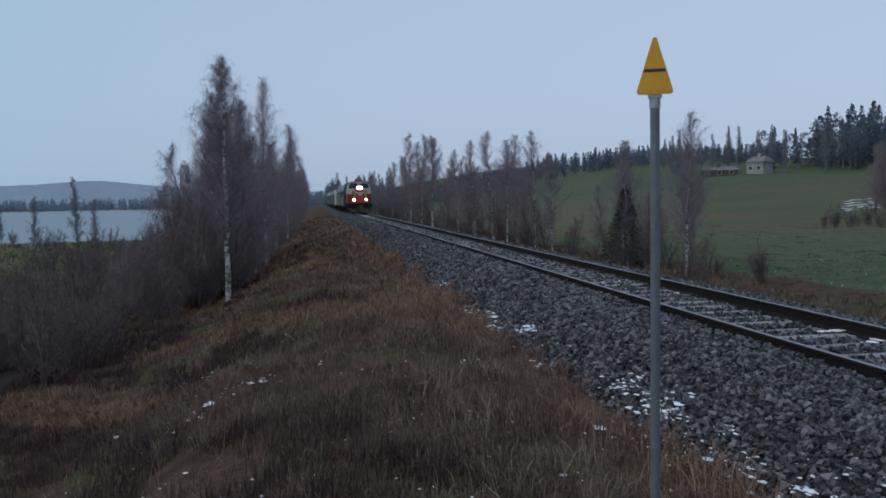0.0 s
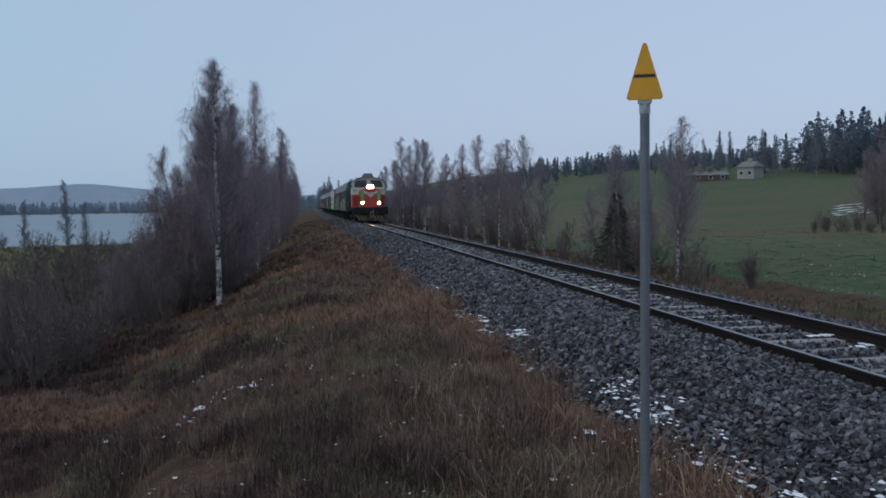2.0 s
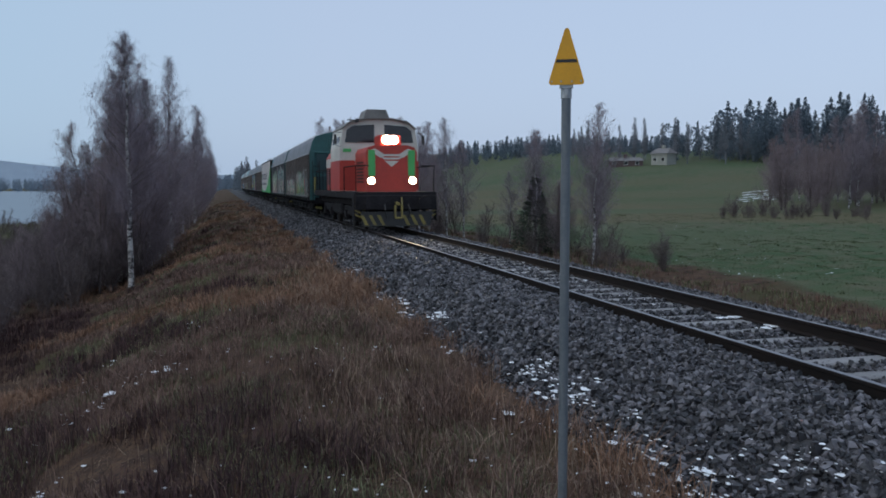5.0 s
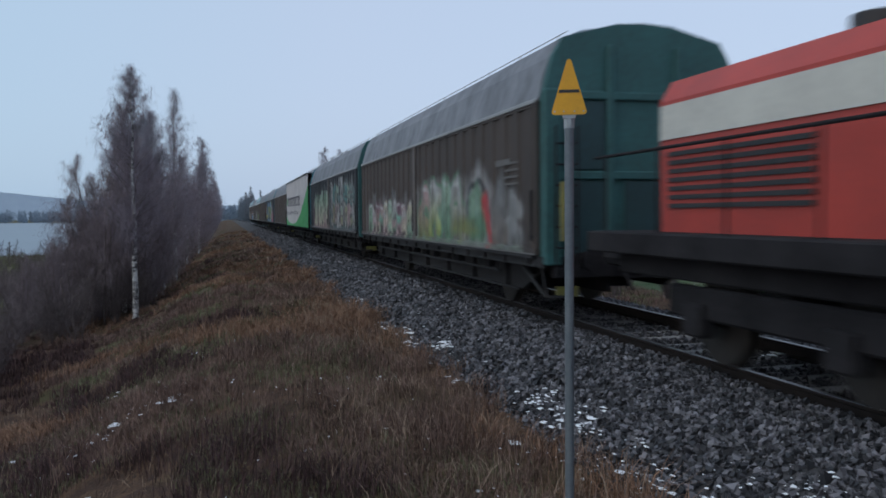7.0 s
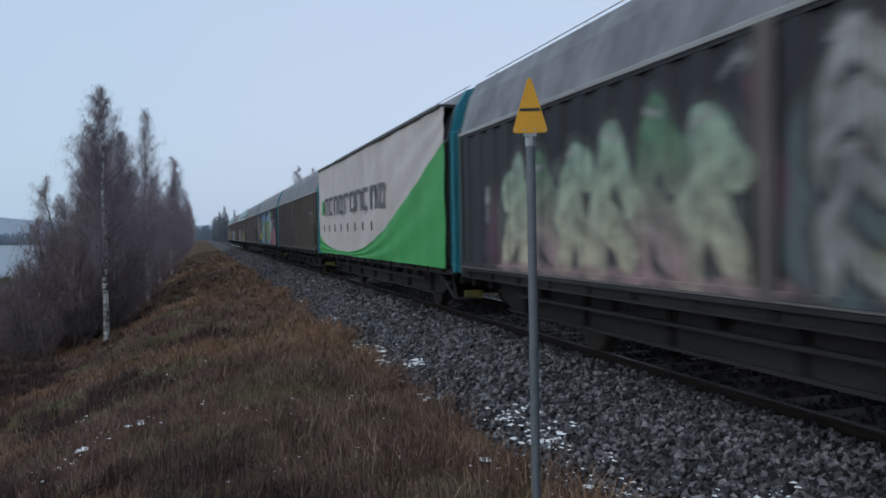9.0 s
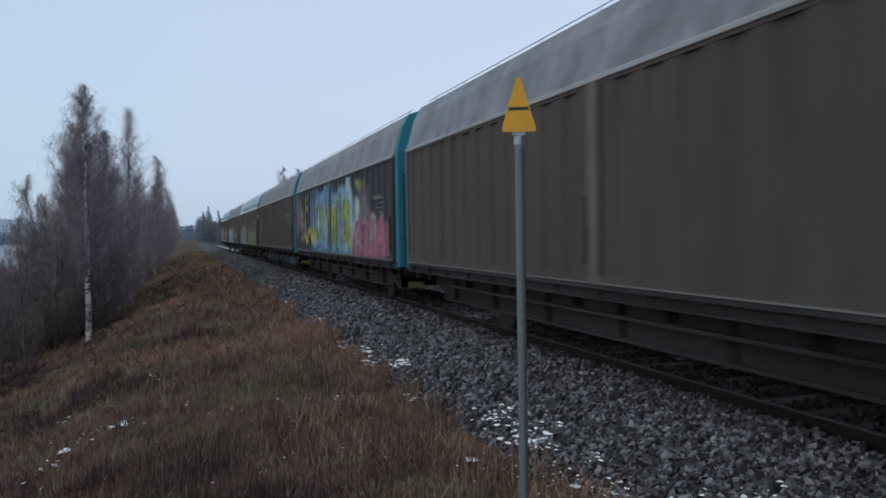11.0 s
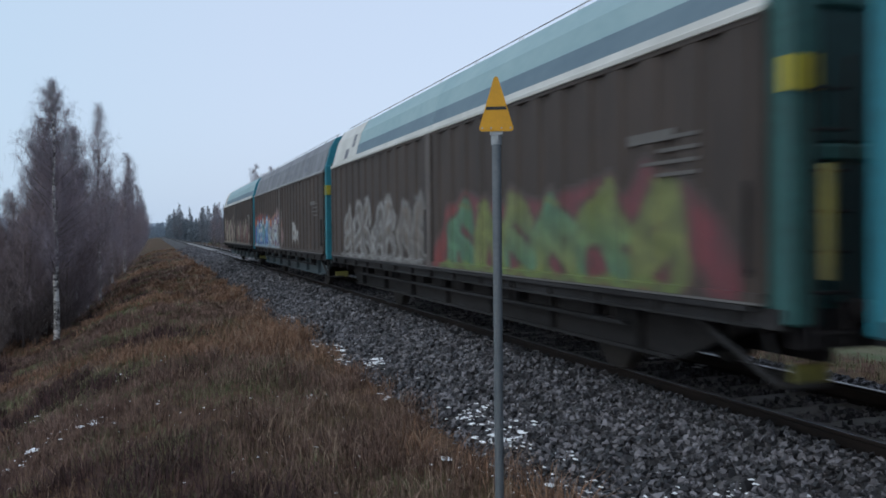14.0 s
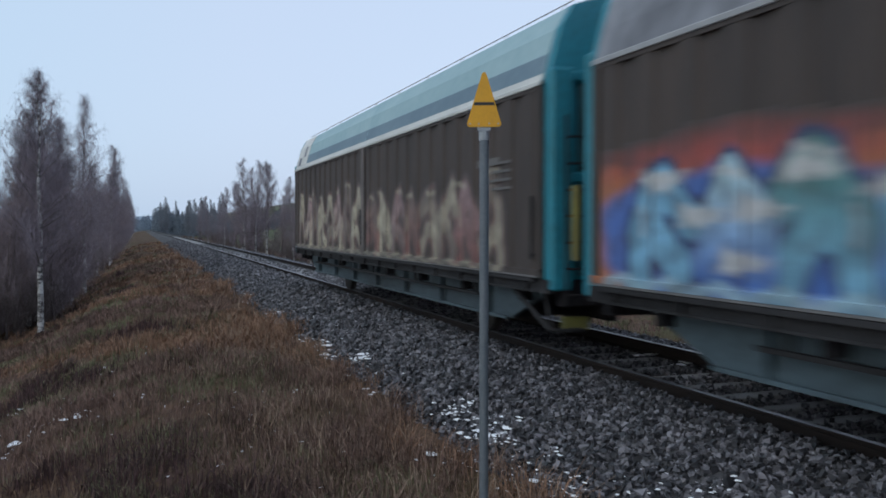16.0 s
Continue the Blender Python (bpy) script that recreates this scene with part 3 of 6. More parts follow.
def wagon(index, label, low, arch, stripes=(), paint=None, gutter=None, beam=None):
    """A two-axle van with sliding walls; y = 0 is its leading end wall."""
    y = REAR0 - WAGON * (10 - index) + (WAGON - BODY) - (0.35 if index == 3 else 0)
    w = thing("goods_wagon", label, "railway wagon", "goods wagons of the train")
    TRAIN.append((w, y))
    half = (BODY - 0.30) / 2
    for s in (False, True):
        for k in range(2):
            yy = 0.15 + k * (half + 0.004)
            if s:
                yy += half
            leaf = piece("sliding_wall", "sliding_wall", ribbed(half), low, w, loc=(0, yy, 0), flip=s)
            top = piece("canopy_panel", "canopy_panel", canopy(half), arch, leaf)
            for mm, a, b in stripes:
                st = piece("canopy_stripe", f"stripe{a}{b}", (lambda a=a, b=b: extrude([(x - 0.006, z + 0.004) for x, z in ARCH[a:b]] + [(x + 0.004, z) for x, z in ARCH[a:b][::-1]], 0.02, half - 0.02)), mm, leaf)
            piece("gutter", "gutter", lambda: boxes((-SIDE - 0.055, -SIDE + 0.02, 0, half, 3.262, 3.322), bev=0.008), gutter or M_TRIM, leaf)
            # thin pale strip stands in for the highlight on the door rail
            piece("door_track", "door_track", lambda: boxes((-SIDE - 0.072, -SIDE - 0.055, 0, half, 1.038, 1.058)), M_TRACK, leaf, "door track, the highlight along it put into a pale colour")
            if index != 3:
                piece("door_lever", "door_lever", lambda: rods(((-SIDE - 0.07, 0.16, 1.25), (-SIDE - 0.07, 0.16, 2.0), 0.018), ((-SIDE - 0.03, 0.16, 1.3), (-SIDE - 0.07, 0.16, 1.3), 0.02)), M_SILL, leaf)
        piece("sill", "sill", lambda: boxes((-SIDE - 0.0, -SIDE + 0.10, 0.02, BODY - 0.02, 0.86, 1.02), (-SIDE - 0.07, -SIDE, 0.3, BODY - 0.3, 0.985, 1.03), (-SIDE - 0.03, -SIDE, 0.3, BODY - 0.3, 0.86, 0.885), *[(-SIDE - 0.05, -SIDE, 0.5 + 1.1 * k, 0.56 + 1.1 * k, 0.86, 1.0) for k in range(15)], bev=0.0), M_SILL, w, loc=(0, BODY if s else 0, 0), flip=s)
    roof = piece("roof", "roof", lambda: extrude(CROWN + [(x, z - 0.04) for x, z in CROWN[::-1]], 0.1, BODY - 0.1), M_RIDGE, w, "pale sheet roof")
    piece("roof_rail", "roof_rail", lambda: rods(*[((sx, 0.2, 4.315), (sx, BODY - 0.2, 4.315), 0.009) for sx in (-1.14, 1.14)], *[((sx, 0.5 + 1.7 * k, 4.22), (sx, 0.5 + 1.7 * k, 4.315), 0.010) for sx in (-1.14, 1.14) for k in range(10)], seg=6), M_TRIM, w)
    piece("floor_frame", "floor_frame", lambda: boxes((-1.5, 1.5, 0.1, BODY - 0.1, 0.92, 1.06), (-0.25, 0.25, 0.0, BODY, 0.68, 0.92), *[(-1.45, 1.45, 1 + 2.05 * k, 1.12 + 2.05 * k, 0.70, 0.92) for k in range(8)], (-0.9, -0.3, 7.2, 8.4, 0.45, 0.85), (0.3, 0.8, 6.4, 8.0, 0.5, 0.85), (-0.06, 0.06, 1.2, BODY - 1.2, 0.36, 0.70), *[(-0.98, 0.98, 2.3 + 2.9 * k, 2.42 + 2.9 * k, 0.34, 0.72) for k in range(5)]), M_UNDER, w)
    piece("side_beam", "side_beam", lower_beam, beam or M_DARKBEAM, w)
    for sx in (-1, 1):
        piece("foot_rail", "foot_rail", lambda: boxes((-0.03, 0.03, 2.4, BODY - 2.4, 0.66, 0.70), *[(-0.02, 0.02, 2.5 + 2.8 * k, 2.55 + 2.8 * k, 0.68, 0.95) for k in range(5)]), M_SILL, w, loc=(sx * 1.46, 0, 0))
    for yy, f in ((0.0, False), (BODY, True)):
        ends = M_GRIMEND if index in (1, 2, 7) else M_TEAL
        e = piece("end_wall", "end_wall", end_wall, ends, w, "grimy dark green end wall" if index in (1, 2, 7) else "turquoise painted end wall", loc=(0, yy, 0), flip=f)
        for sx in (-1, 1):
            piece("corner_post", "corner_post", lambda: boxes((-0.13, 0.13, -0.10, -0.002, 0.90, 3.44), bev=0.02), ends, e, loc=(sx * (SIDE - 0.13), 0, 0))
            piece("stanchion", "stanchion", lambda: boxes((-0.06, 0.06, -0.07, -0.002, 1.0, 4.1), bev=0.015), ends, e, loc=(sx * 0.55, 0, 0))
        for z in (3.36, 2.20):
            piece("cross_rail", "cross_rail", lambda: boxes((-1.34, 1.34, -0.06, -0.002, -0.06, 0.06), bev=0.015), ends, e, loc=(0, 0, z))
        # the hatches also paint the gap's shade onto the end wall
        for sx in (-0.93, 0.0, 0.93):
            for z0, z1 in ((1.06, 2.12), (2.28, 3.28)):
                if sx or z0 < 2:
                    piece("end_hatch", f"end_hatch{z0}", lambda z0=z0, z1=z1: boxes((-0.31, 0.31, -0.035, -0.003, z0, z1), bev=0.01), M_TEALDARK, e, "end hatch, the shade between wagons in its dark teal", loc=(sx, 0, 0))
        piece("ladder", "ladder", lambda: rods(((-1.46, -0.16, 0.75), (-1.46, -0.16, 2.9), 0.016), ((-1.12, -0.16, 0.75), (-1.12, -0.16, 2.9), 0.016), *[((-1.46, -0.16, 0.85 + 0.3 * k), (-1.12, -0.16, 0.85 + 0.3 * k), 0.013) for k in range(7)]), M_UNDER, e)
        if index in (7, 8):
            piece("warning_plate", "warning_plate", lambda: boxes((-1.59, -1.36, -0.125, -0.105, 2.64, 2.90), (-1.612, -1.602, -0.09, 0.02, 2.64, 2.90)), M_SIGNAL, e, "yellow plate")
        piece("hand_rail", "hand_rail", lambda: rods(((-1.36, -0.2, 1.25), (-1.36, -0.2, 2.1), 0.05)), M_OCHRE, e, "yellow grip rail")
        for sx in (-0.95, 0.95):
            piece("buffer", "buffer", buffer, M_UNDER, e, loc=(sx, 0, 0))
        piece("headstock", "headstock", lambda: boxes((-1.42, 1.42, 0.0, 0.14, 0.70, 1.01), bev=0.015), M_UNDER, e)
        piece("coupling", "coupling", lambda: rods(((0, 0.1, 0.98), (0, -0.42, 0.94), 0.05), ((0, -0.42, 0.94), (0, -0.45, 0.7), 0.035), ((0.35, 0, 0.9), (0.38, -0.4, 0.55), 0.025), ((-0.35, 0, 0.9), (-0.38, -0.4, 0.55), 0.025)), M_UNDER, e)
        piece("corner_flap", "corner_flap", lambda: boxes((-1.30, -0.95, 0.20, 0.26, 0.40, 0.56), bev=0.01), M_OCHRE, e, "grubby yellow corner plate")
        piece("step", "step", lambda: rods(((-1.5, 0.35, 1.0), (-1.5, 0.1, 0.42), 0.022), ((-1.5, 1.5, 1.0), (-1.5, 0.15, 0.42), 0.03), ((-1.5, 0.08, 0.42), (-1.1, 0.08, 0.42), 0.025)), M_SILL, e)
    for yy in (3.6, BODY - 3.6):
        wheelset(w, yy)
        tagged(piece("running_gear", "running_gear", running_gear, M_UNDER, w, loc=(0, yy, 0)), kind="stuff")
    if index != 3:
        for s in (False, True):
            piece("mid_post", "mid_post", lambda: boxes((-SIDE - 0.075, -SIDE - 0.03, BODY / 2 - 0.11, BODY / 2 + 0.11, 1.03, 3.26), bev=0.01), M_POST, w, "pale upright between the doors", loc=(0, BODY if s else 0, 0), flip=s)
        for k in range(4):
            piece("data_line", f"data_line{k % 2}", lambda k=k: boxes((-SIDE - 0.044, -SIDE - 0.036, 0.95, 1.55 + 0.25 * (k % 2), -0.015, 0.02)), M_DATA, w, "pale line of data", loc=(0, 0, 2.12 + 0.11 * k))
        piece("data_plate", "data_plate", lambda: boxes((-SIDE - 0.046, -SIDE - 0.036, 1.3, 2.05, 2.43, 2.53)), M_DATA, w, "pale data plate")
    if paint:
        paint(w)
    return w


# painted tags on the wagon walls
WALL_BROWN, WALL_DARK = (0.056, 0.042, 0.037), (0.021, 0.022, 0.028)


def canvas(y0, y1, wall, z1=3.21):
    """A fine net over the wall that takes sprayed colour."""
    ys, zs = np.arange(y0, y1, 0.04), np.concatenate([[1.062, 1.132], np.arange(1.136, z1, 0.042)])
    Y, Z = np.meshgrid(ys, zs, indexing="ij")
    return dict(Y=Y, Z=Z, rgb=np.tile(np.array(wall), (*Y.shape, 1)), cover=np.zeros(Y.shape))


def lay_paint(c, m, col):
    """Spray a colour, or one that fades into another from top to foot."""
    col = np.array(col, float)
    c["rgb"] = c["rgb"] * (1 - m[..., None]) + col * m[..., None]
    c["cover"] = np.maximum(c["cover"], m)


def spot(c, y, z, ry, rz, col, p=2.2, soft=0.10, a=1.0, wob=0.12, ph=0.0):
    """A rounded field of colour with an uneven edge."""
    ang = np.arctan2((c["Z"] - z) / rz, (c["Y"] - y) / ry)
    d = (np.abs((c["Y"] - y) / ry) ** p + np.abs((c["Z"] - z) / rz) ** p) ** (1 / p)
    d = d * (1 + wob * np.sin(3 * ang + ph) + wob * 0.6 * np.sin(7 * ang + 2 * ph))
    lay_paint(c, a * np.clip((1 - d) * min(ry, rz) / soft + 0.5, 0, 1), col)


def reach(c, pts):
    """Distance from a bent line, its course slightly shaky."""
    best = np.full(c["Y"].shape, 99.0)
    Y = c["Y"] + 0.03 * np.sin(c["Z"] * 11 + pts[0][0] * 5)
    Z = c["Z"] + 0.03 * np.sin(c["Y"] * 9 + pts[0][1] * 7)
    for (ya, za), (yb, zb) in zip(pts, pts[1:]):
        dy, dz = yb - ya, zb - za
        t = np.clip(((Y - ya) * dy + (Z - za) * dz) / (dy * dy + dz * dz + 1e-9), 0, 1)
        best = np.minimum(best, np.hypot(Y - ya - t * dy, Z - za - t * dz))
    return best


def stroke(c, pts, width, col, a=1.0, soft=0.05):
    lay_paint(c, a * np.clip((width / 2 - reach(c, pts)) / soft + 0.5, 0, 1), col)


def cloud_back(c, y0, y1, z0, z1, col, seed, a=0.95):
    """A swelling backing colour with a lobed upper edge."""
    r = random.Random(seed)
    n = max(3, int((y1 - y0) / 1.1))
    for k in range(n):
        y = y0 + (k + 0.5) * (y1 - y0) / n
        top = z1 + r.uniform(-0.14, 0.10)
        spot(c, y, (z0 + top) / 2, (y1 - y0) / n * 0.78, (top - z0) / 2 + 0.05, col, 3.0, 0.12, a, 0.06, r.uniform(0, 6))


def fat_letters(c, y0, y1, z0, z1, n, tops, feet, line, seed, width=0.26, shine=(0.5, 0.5, 0.5), rim=0.13, a=1.0):
    """A row of fat unreadable forms: a dark rim, a fill that fades from top to foot, lights on the shoulders."""
    r = random.Random(seed)
    step, H = (y1 - y0) / n, z1 - z0
    forms = []
    for k in range(n):
        cy, lean = y0 + (k + 0.5) * step, r.uniform(-0.12, 0.12) * step
        hk = H * r.uniform(0.82, 1.05)
        node = lambda u, v: (cy + (u - 0.5) * step * 0.74 + lean * v + r.uniform(-0.05, 0.05) * step, z0 + 0.06 + v * hk + r.uniform(-0.05, 0.05) * H)
        u0 = r.choice((0, 1))
        a_line = [node(u0, 0), node(u0 + r.uniform(-0.1, 0.1), 0.5), node(r.uniform(0.2, 0.8), 1.0), node(1 - u0, r.uniform(0.45, 0.8))]
        b_line = [node(u0, r.uniform(0.3, 0.5)), node(0.5, r.uniform(0.25, 0.6)), node(1 - u0, r.uniform(0, 0.2))]
        forms.append((a_line, b_line, k))
    for a_line, b_line, k in forms:
        for ln in (a_line, b_line):
            stroke(c, ln, width + rim, line, a)
    f = np.clip((c["Z"] - z0) / H, 0, 1)[..., None]
    mottle = 1 + 0.18 * np.sin(c["Y"] * 7 + 3 * np.sin(c["Z"] * 6 + seed))[..., None]
    for a_line, b_line, k in forms:
        col = (np.array(tops[k % len(tops)]) * f + np.array(feet[k % len(feet)]) * (1 - f)) * mottle
        for ln in (a_line, b_line):
            stroke(c, ln, width, col, a)
        y, z = a_line[2]
        stroke(c, [(y - 0.16 * step, z + 0.05), (y + 0.2 * step, z + 0.07)], 0.07, shine, 0.85 * a)
        if r.random() < 0.6:
            y, z = a_line[1]
            stroke(c, [(y, z - 0.1), (y + 0.04, z + 0.14)], 0.05, shine, 0.7 * a)


def film(w, c, label):
    """The coat of paint, draped over the pressed ribs and the bottom rail."""
    Y, Z, keep = c["Y"], c["Z"], c["cover"] > 0.04
    grime = 1 - 0.10 * np.sin(Y * 3.1) ** 2 - 0.12 * np.clip((1.35 - Z) / 0.3, 0, 1)
    X = np.where(Z < 1.134, -SIDE - 0.067, -SIDE - 0.005 - np.array([[rib_at(y)] for y in Y[:, 0]]))
    ny, nz = Y.shape
    idx = np.arange(ny * nz).reshape(ny, nz)
    live = (keep[:-1, :-1] | keep[1:, :-1] | keep[:-1, 1:] | keep[1:, 1:])
    f = np.stack([idx[:-1, :-1], idx[:-1, 1:], idx[1:, 1:], idx[1:, :-1]], -1)[live]
    me = raw("graffiti", np.stack([X, Y, Z], -1).reshape(-1, 3), f)
    colour = me.color_attributes.new("paint", "FLOAT_COLOR", "POINT")
    colour.data.foreach_set("color", np.concatenate([c["rgb"] * grime[..., None], np.ones((ny, nz, 1))], -1).ravel())
    return put("graffiti", me, M_FILM, w, label)


def film_mat():
    m = bpy.data.materials.new("sprayed_paint")
    m.use_nodes = True
    n, l = m.node_tree.nodes, m.node_tree.links
    b = n["Principled BSDF"]
    b.inputs["Roughness"].default_value = 0.6
    at_, tc, no, mr, mx = n.new("ShaderNodeAttribute"), n.new("ShaderNodeTexCoord"), n.new("ShaderNodeTexNoise"), n.new("ShaderNodeMapRange"), n.new("ShaderNodeMix")
    at_.attribute_name = "paint"
    no.inputs["Scale"].default_value, no.inputs["Detail"].default_value = 5.0, 6
    mr.inputs[1].default_value, mr.inputs[2].default_value, mr.inputs[3].default_value, mr.inputs[4].default_value = 0.42, 0.75, 0.0, 0.55
    mx.data_type = "RGBA"
    mx.inputs[7].default_value = (0.055, 0.048, 0.046, 1)     # road dirt over the paint
    l.new(tc.outputs["Object"], no.inputs["Vector"])
    l.new(no.outputs[0], mr.inputs[0])
    l.new(mr.outputs[0], mx.inputs[0])
    l.new(at_.outputs["Color"], mx.inputs[6])
    l.new(mx.outputs[2], b.inputs["Base Color"])
    return m


M_FILM = film_mat()
M_DATA = mat("grimy_pale_panel", (0.135, 0.127, 0.122), (0.09, 0.082, 0.08), 0.7, scale=3, fine=18, bump=0.03)
M_POST = mat("rubbed_door_post", (0.15, 0.125, 0.118), (0.09, 0.076, 0.072), 0.7, scale=1, fine=9, bump=0.08)


C_WHITE, C_PALE, C_GREY, C_DARK = (0.52, 0.52, 0.52), (0.34, 0.34, 0.34), (0.19, 0.195, 0.20), (0.030, 0.030, 0.036)
C_GREEN, C_MINT, C_LIME, C_OLIVE = (0.09, 0.20, 0.12), (0.25, 0.36, 0.28), (0.27, 0.34, 0.06), (0.17, 0.19, 0.07)
C_RED, C_PINK, C_PLUM, C_ROSE = (0.42, 0.045, 0.05), (0.42, 0.12, 0.19), (0.13, 0.05, 0.085), (0.36, 0.24, 0.25)
C_BLUE, C_SKY, C_ICE, C_TEAL = (0.055, 0.15, 0.45), (0.16, 0.36, 0.52), (0.34, 0.50, 0.58), (0.08, 0.21, 0.21)
C_ORANGE, C_CREAM, C_YELLOW, C_MUD = (0.45, 0.15, 0.06), (0.44, 0.40, 0.30), (0.50, 0.42, 0.03), (0.17, 0.135, 0.115)
C_VIOLET = (0.13, 0.10, 0.19)
M_TARP = mat("pale_curtain_tarp", (0.58, 0.54, 0.53), (0.45, 0.41, 0.41), 0.6, scale=0.9, fine=7, bump=0.15)
M_TARPGREEN = mat("bright_green_curtain", (0.050, 0.36, 0.095), (0.038, 0.28, 0.075), 0.55, scale=0.9, fine=7, bump=0.12)
M_LETTER = mat("dark_grey_lettering", (0.09, 0.09, 0.11), (0.12, 0.12, 0.14), 0.6, scale=2, fine=20, bump=0.02)
M_GREYBROWN = mat("charcoal_wagon_wall", (0.028, 0.030, 0.038), (0.015, 0.016, 0.021), 0.75, scale=0.7, fine=9, bump=0.12, stretch=(1, 1, 0.25))


def paint_one(w):
    c = canvas(0.5, 15.6, WALL_BROWN, 2.75)
    cloud_back(c, 8.6, 15.0, 1.10, 1.95, (0.13, 0.10, 0.105), 4, 0.75)
    fat_letters(c, 8.6, 15.0, 1.14, 1.85, 10, [C_CREAM, C_ROSE, C_PLUM, C_PALE, C_MINT], [C_GREEN, C_CREAM, C_ROSE], (0.07, 0.045, 0.055), 3, 0.30, C_WHITE, 0.12)
    for k in range(9):
        spot(c, 8.9 + 0.68 * k, 1.3 + 0.35 * ((k * 7) % 4) / 3, 0.24, 0.10, (C_MINT, C_PALE, (0.16, 0.42, 0.32), C_ROSE)[k % 4], 2.4, 0.08, 0.85, 0.25, k)
    for k in range(4):
        spot(c, 9.4 + 1.5 * k, 2.08 + 0.06 * (k % 2), 0.20, 0.13, C_GREY, 3, 0.12, 0.6, 0.2, k)
    cloud_back(c, 4.0, 8.0, 1.06, 2.25, (0.15, 0.14, 0.135), 5, 0.8)
    fat_letters(c, 4.1, 7.8, 1.14, 2.15, 4, [C_PALE, C_MINT, C_PALE, C_ROSE], [C_OLIVE, C_GREEN, C_LIME], C_GREEN, 2, 0.42, C_WHITE)
    spot(c, 3.10, 1.60, 1.05, 0.76, (0.30, 0.29, 0.29), 2.3, 0.2, 0.9)
    stroke(c, [(3.95, 1.2), (3.9, 1.8), (3.5, 2.2), (2.9, 2.22), (2.5, 1.9)], 0.12, C_DARK)
    spot(c, 3.2, 1.62, 0.62, 0.50, C_GREEN, 2.4, 0.15)
    spot(c, 3.3, 1.80, 0.32, 0.22, C_MINT, 2.2, 0.2, 0.8)
    spot(c, 4.1, 1.40, 0.75, 0.16, C_OLIVE, 2.2, 0.15)
    stroke(c, [(2.72, 1.85), (2.52, 1.55), (2.38, 1.10)], 0.36, C_RED, 1.0, 0.12)
    spot(c, 1.75, 1.70, 0.35, 0.36, C_GREY, 2.4, 0.3, 0.8, 0.2)
    fat_letters(c, 0.9, 2.2, 1.18, 2.0, 2, [C_PALE, C_GREY], [C_GREY, C_MUD], (0.09, 0.08, 0.08), 4, 0.28, C_GREY, a=0.8)
    stroke(c, [(0.7, 1.09), (8.6, 1.09)], 0.10, (0.20, 0.24, 0.20), 0.8)
    film(w, c, "pale green and red graffiti in fat forms")


def paint_two(w):
    c = canvas(0.6, 15.7, WALL_DARK)
    spot(c, 14.95, 2.2, 0.14, 0.13, C_PALE, 6, 0.05)
    spot(c, 14.95, 1.9, 0.13, 0.13, C_GREY, 6, 0.05)
    spot(c, 14.6, 1.6, 0.4, 0.5, C_PLUM, 2.2, 0.3, 0.7)
    cloud_back(c, 8.5, 14.2, 1.06, 2.45, (0.10, 0.12, 0.11), 6, 0.7)
    fat_letters(c, 8.5, 14.2, 1.14, 2.55, 6, [C_MINT, C_GREEN, C_MINT], [C_CREAM, C_ROSE, C_CREAM], C_DARK, 6, 0.46, C_PALE, 0.16)
    stroke(c, [(14.4, 1.12), (8.0, 1.12)], 0.16, C_ROSE, 0.7)
    stroke(c, [(8.35, 2.8), (8.15, 2.0), (7.7, 1.2)], 0.30, C_PLUM, 0.95, 0.1)
    for k in range(5):
        stroke(c, [(8.9 - 0.1 * k, 2.95 + 0.04 * k), (8.1 + 0.1 * k, 3.15 - 0.06 * k)], 0.06, C_GREY, 0.8)
    cloud_back(c, 0.9, 7.7, 1.06, 2.85, (0.10, 0.145, 0.15), 7, 0.85)
    fat_letters(c, 0.9, 7.7, 1.9, 2.95, 8, [C_GREY, C_MINT, C_TEAL, C_PALE], [C_TEAL, C_GREY], C_DARK, 5, 0.26, C_PALE, 0.16)
    fat_letters(c, 0.9, 7.7, 1.16, 2.05, 9, [C_PALE, C_ROSE, C_OLIVE, C_GREY, C_MINT], [C_GREY, C_ROSE, C_PALE], C_DARK, 8, 0.22, C_PALE, 0.14)
    for k in range(7):
        spot(c, 1.4 + 0.9 * k, 1.45 + 0.5 * ((k * 5) % 3) / 2, 0.26, 0.12, (C_OLIVE, C_ROSE, C_MUD)[k % 3], 2.2, 0.15, 0.8, 0.2, k)
    film(w, c, "silver, mint and plum graffiti over the whole side")


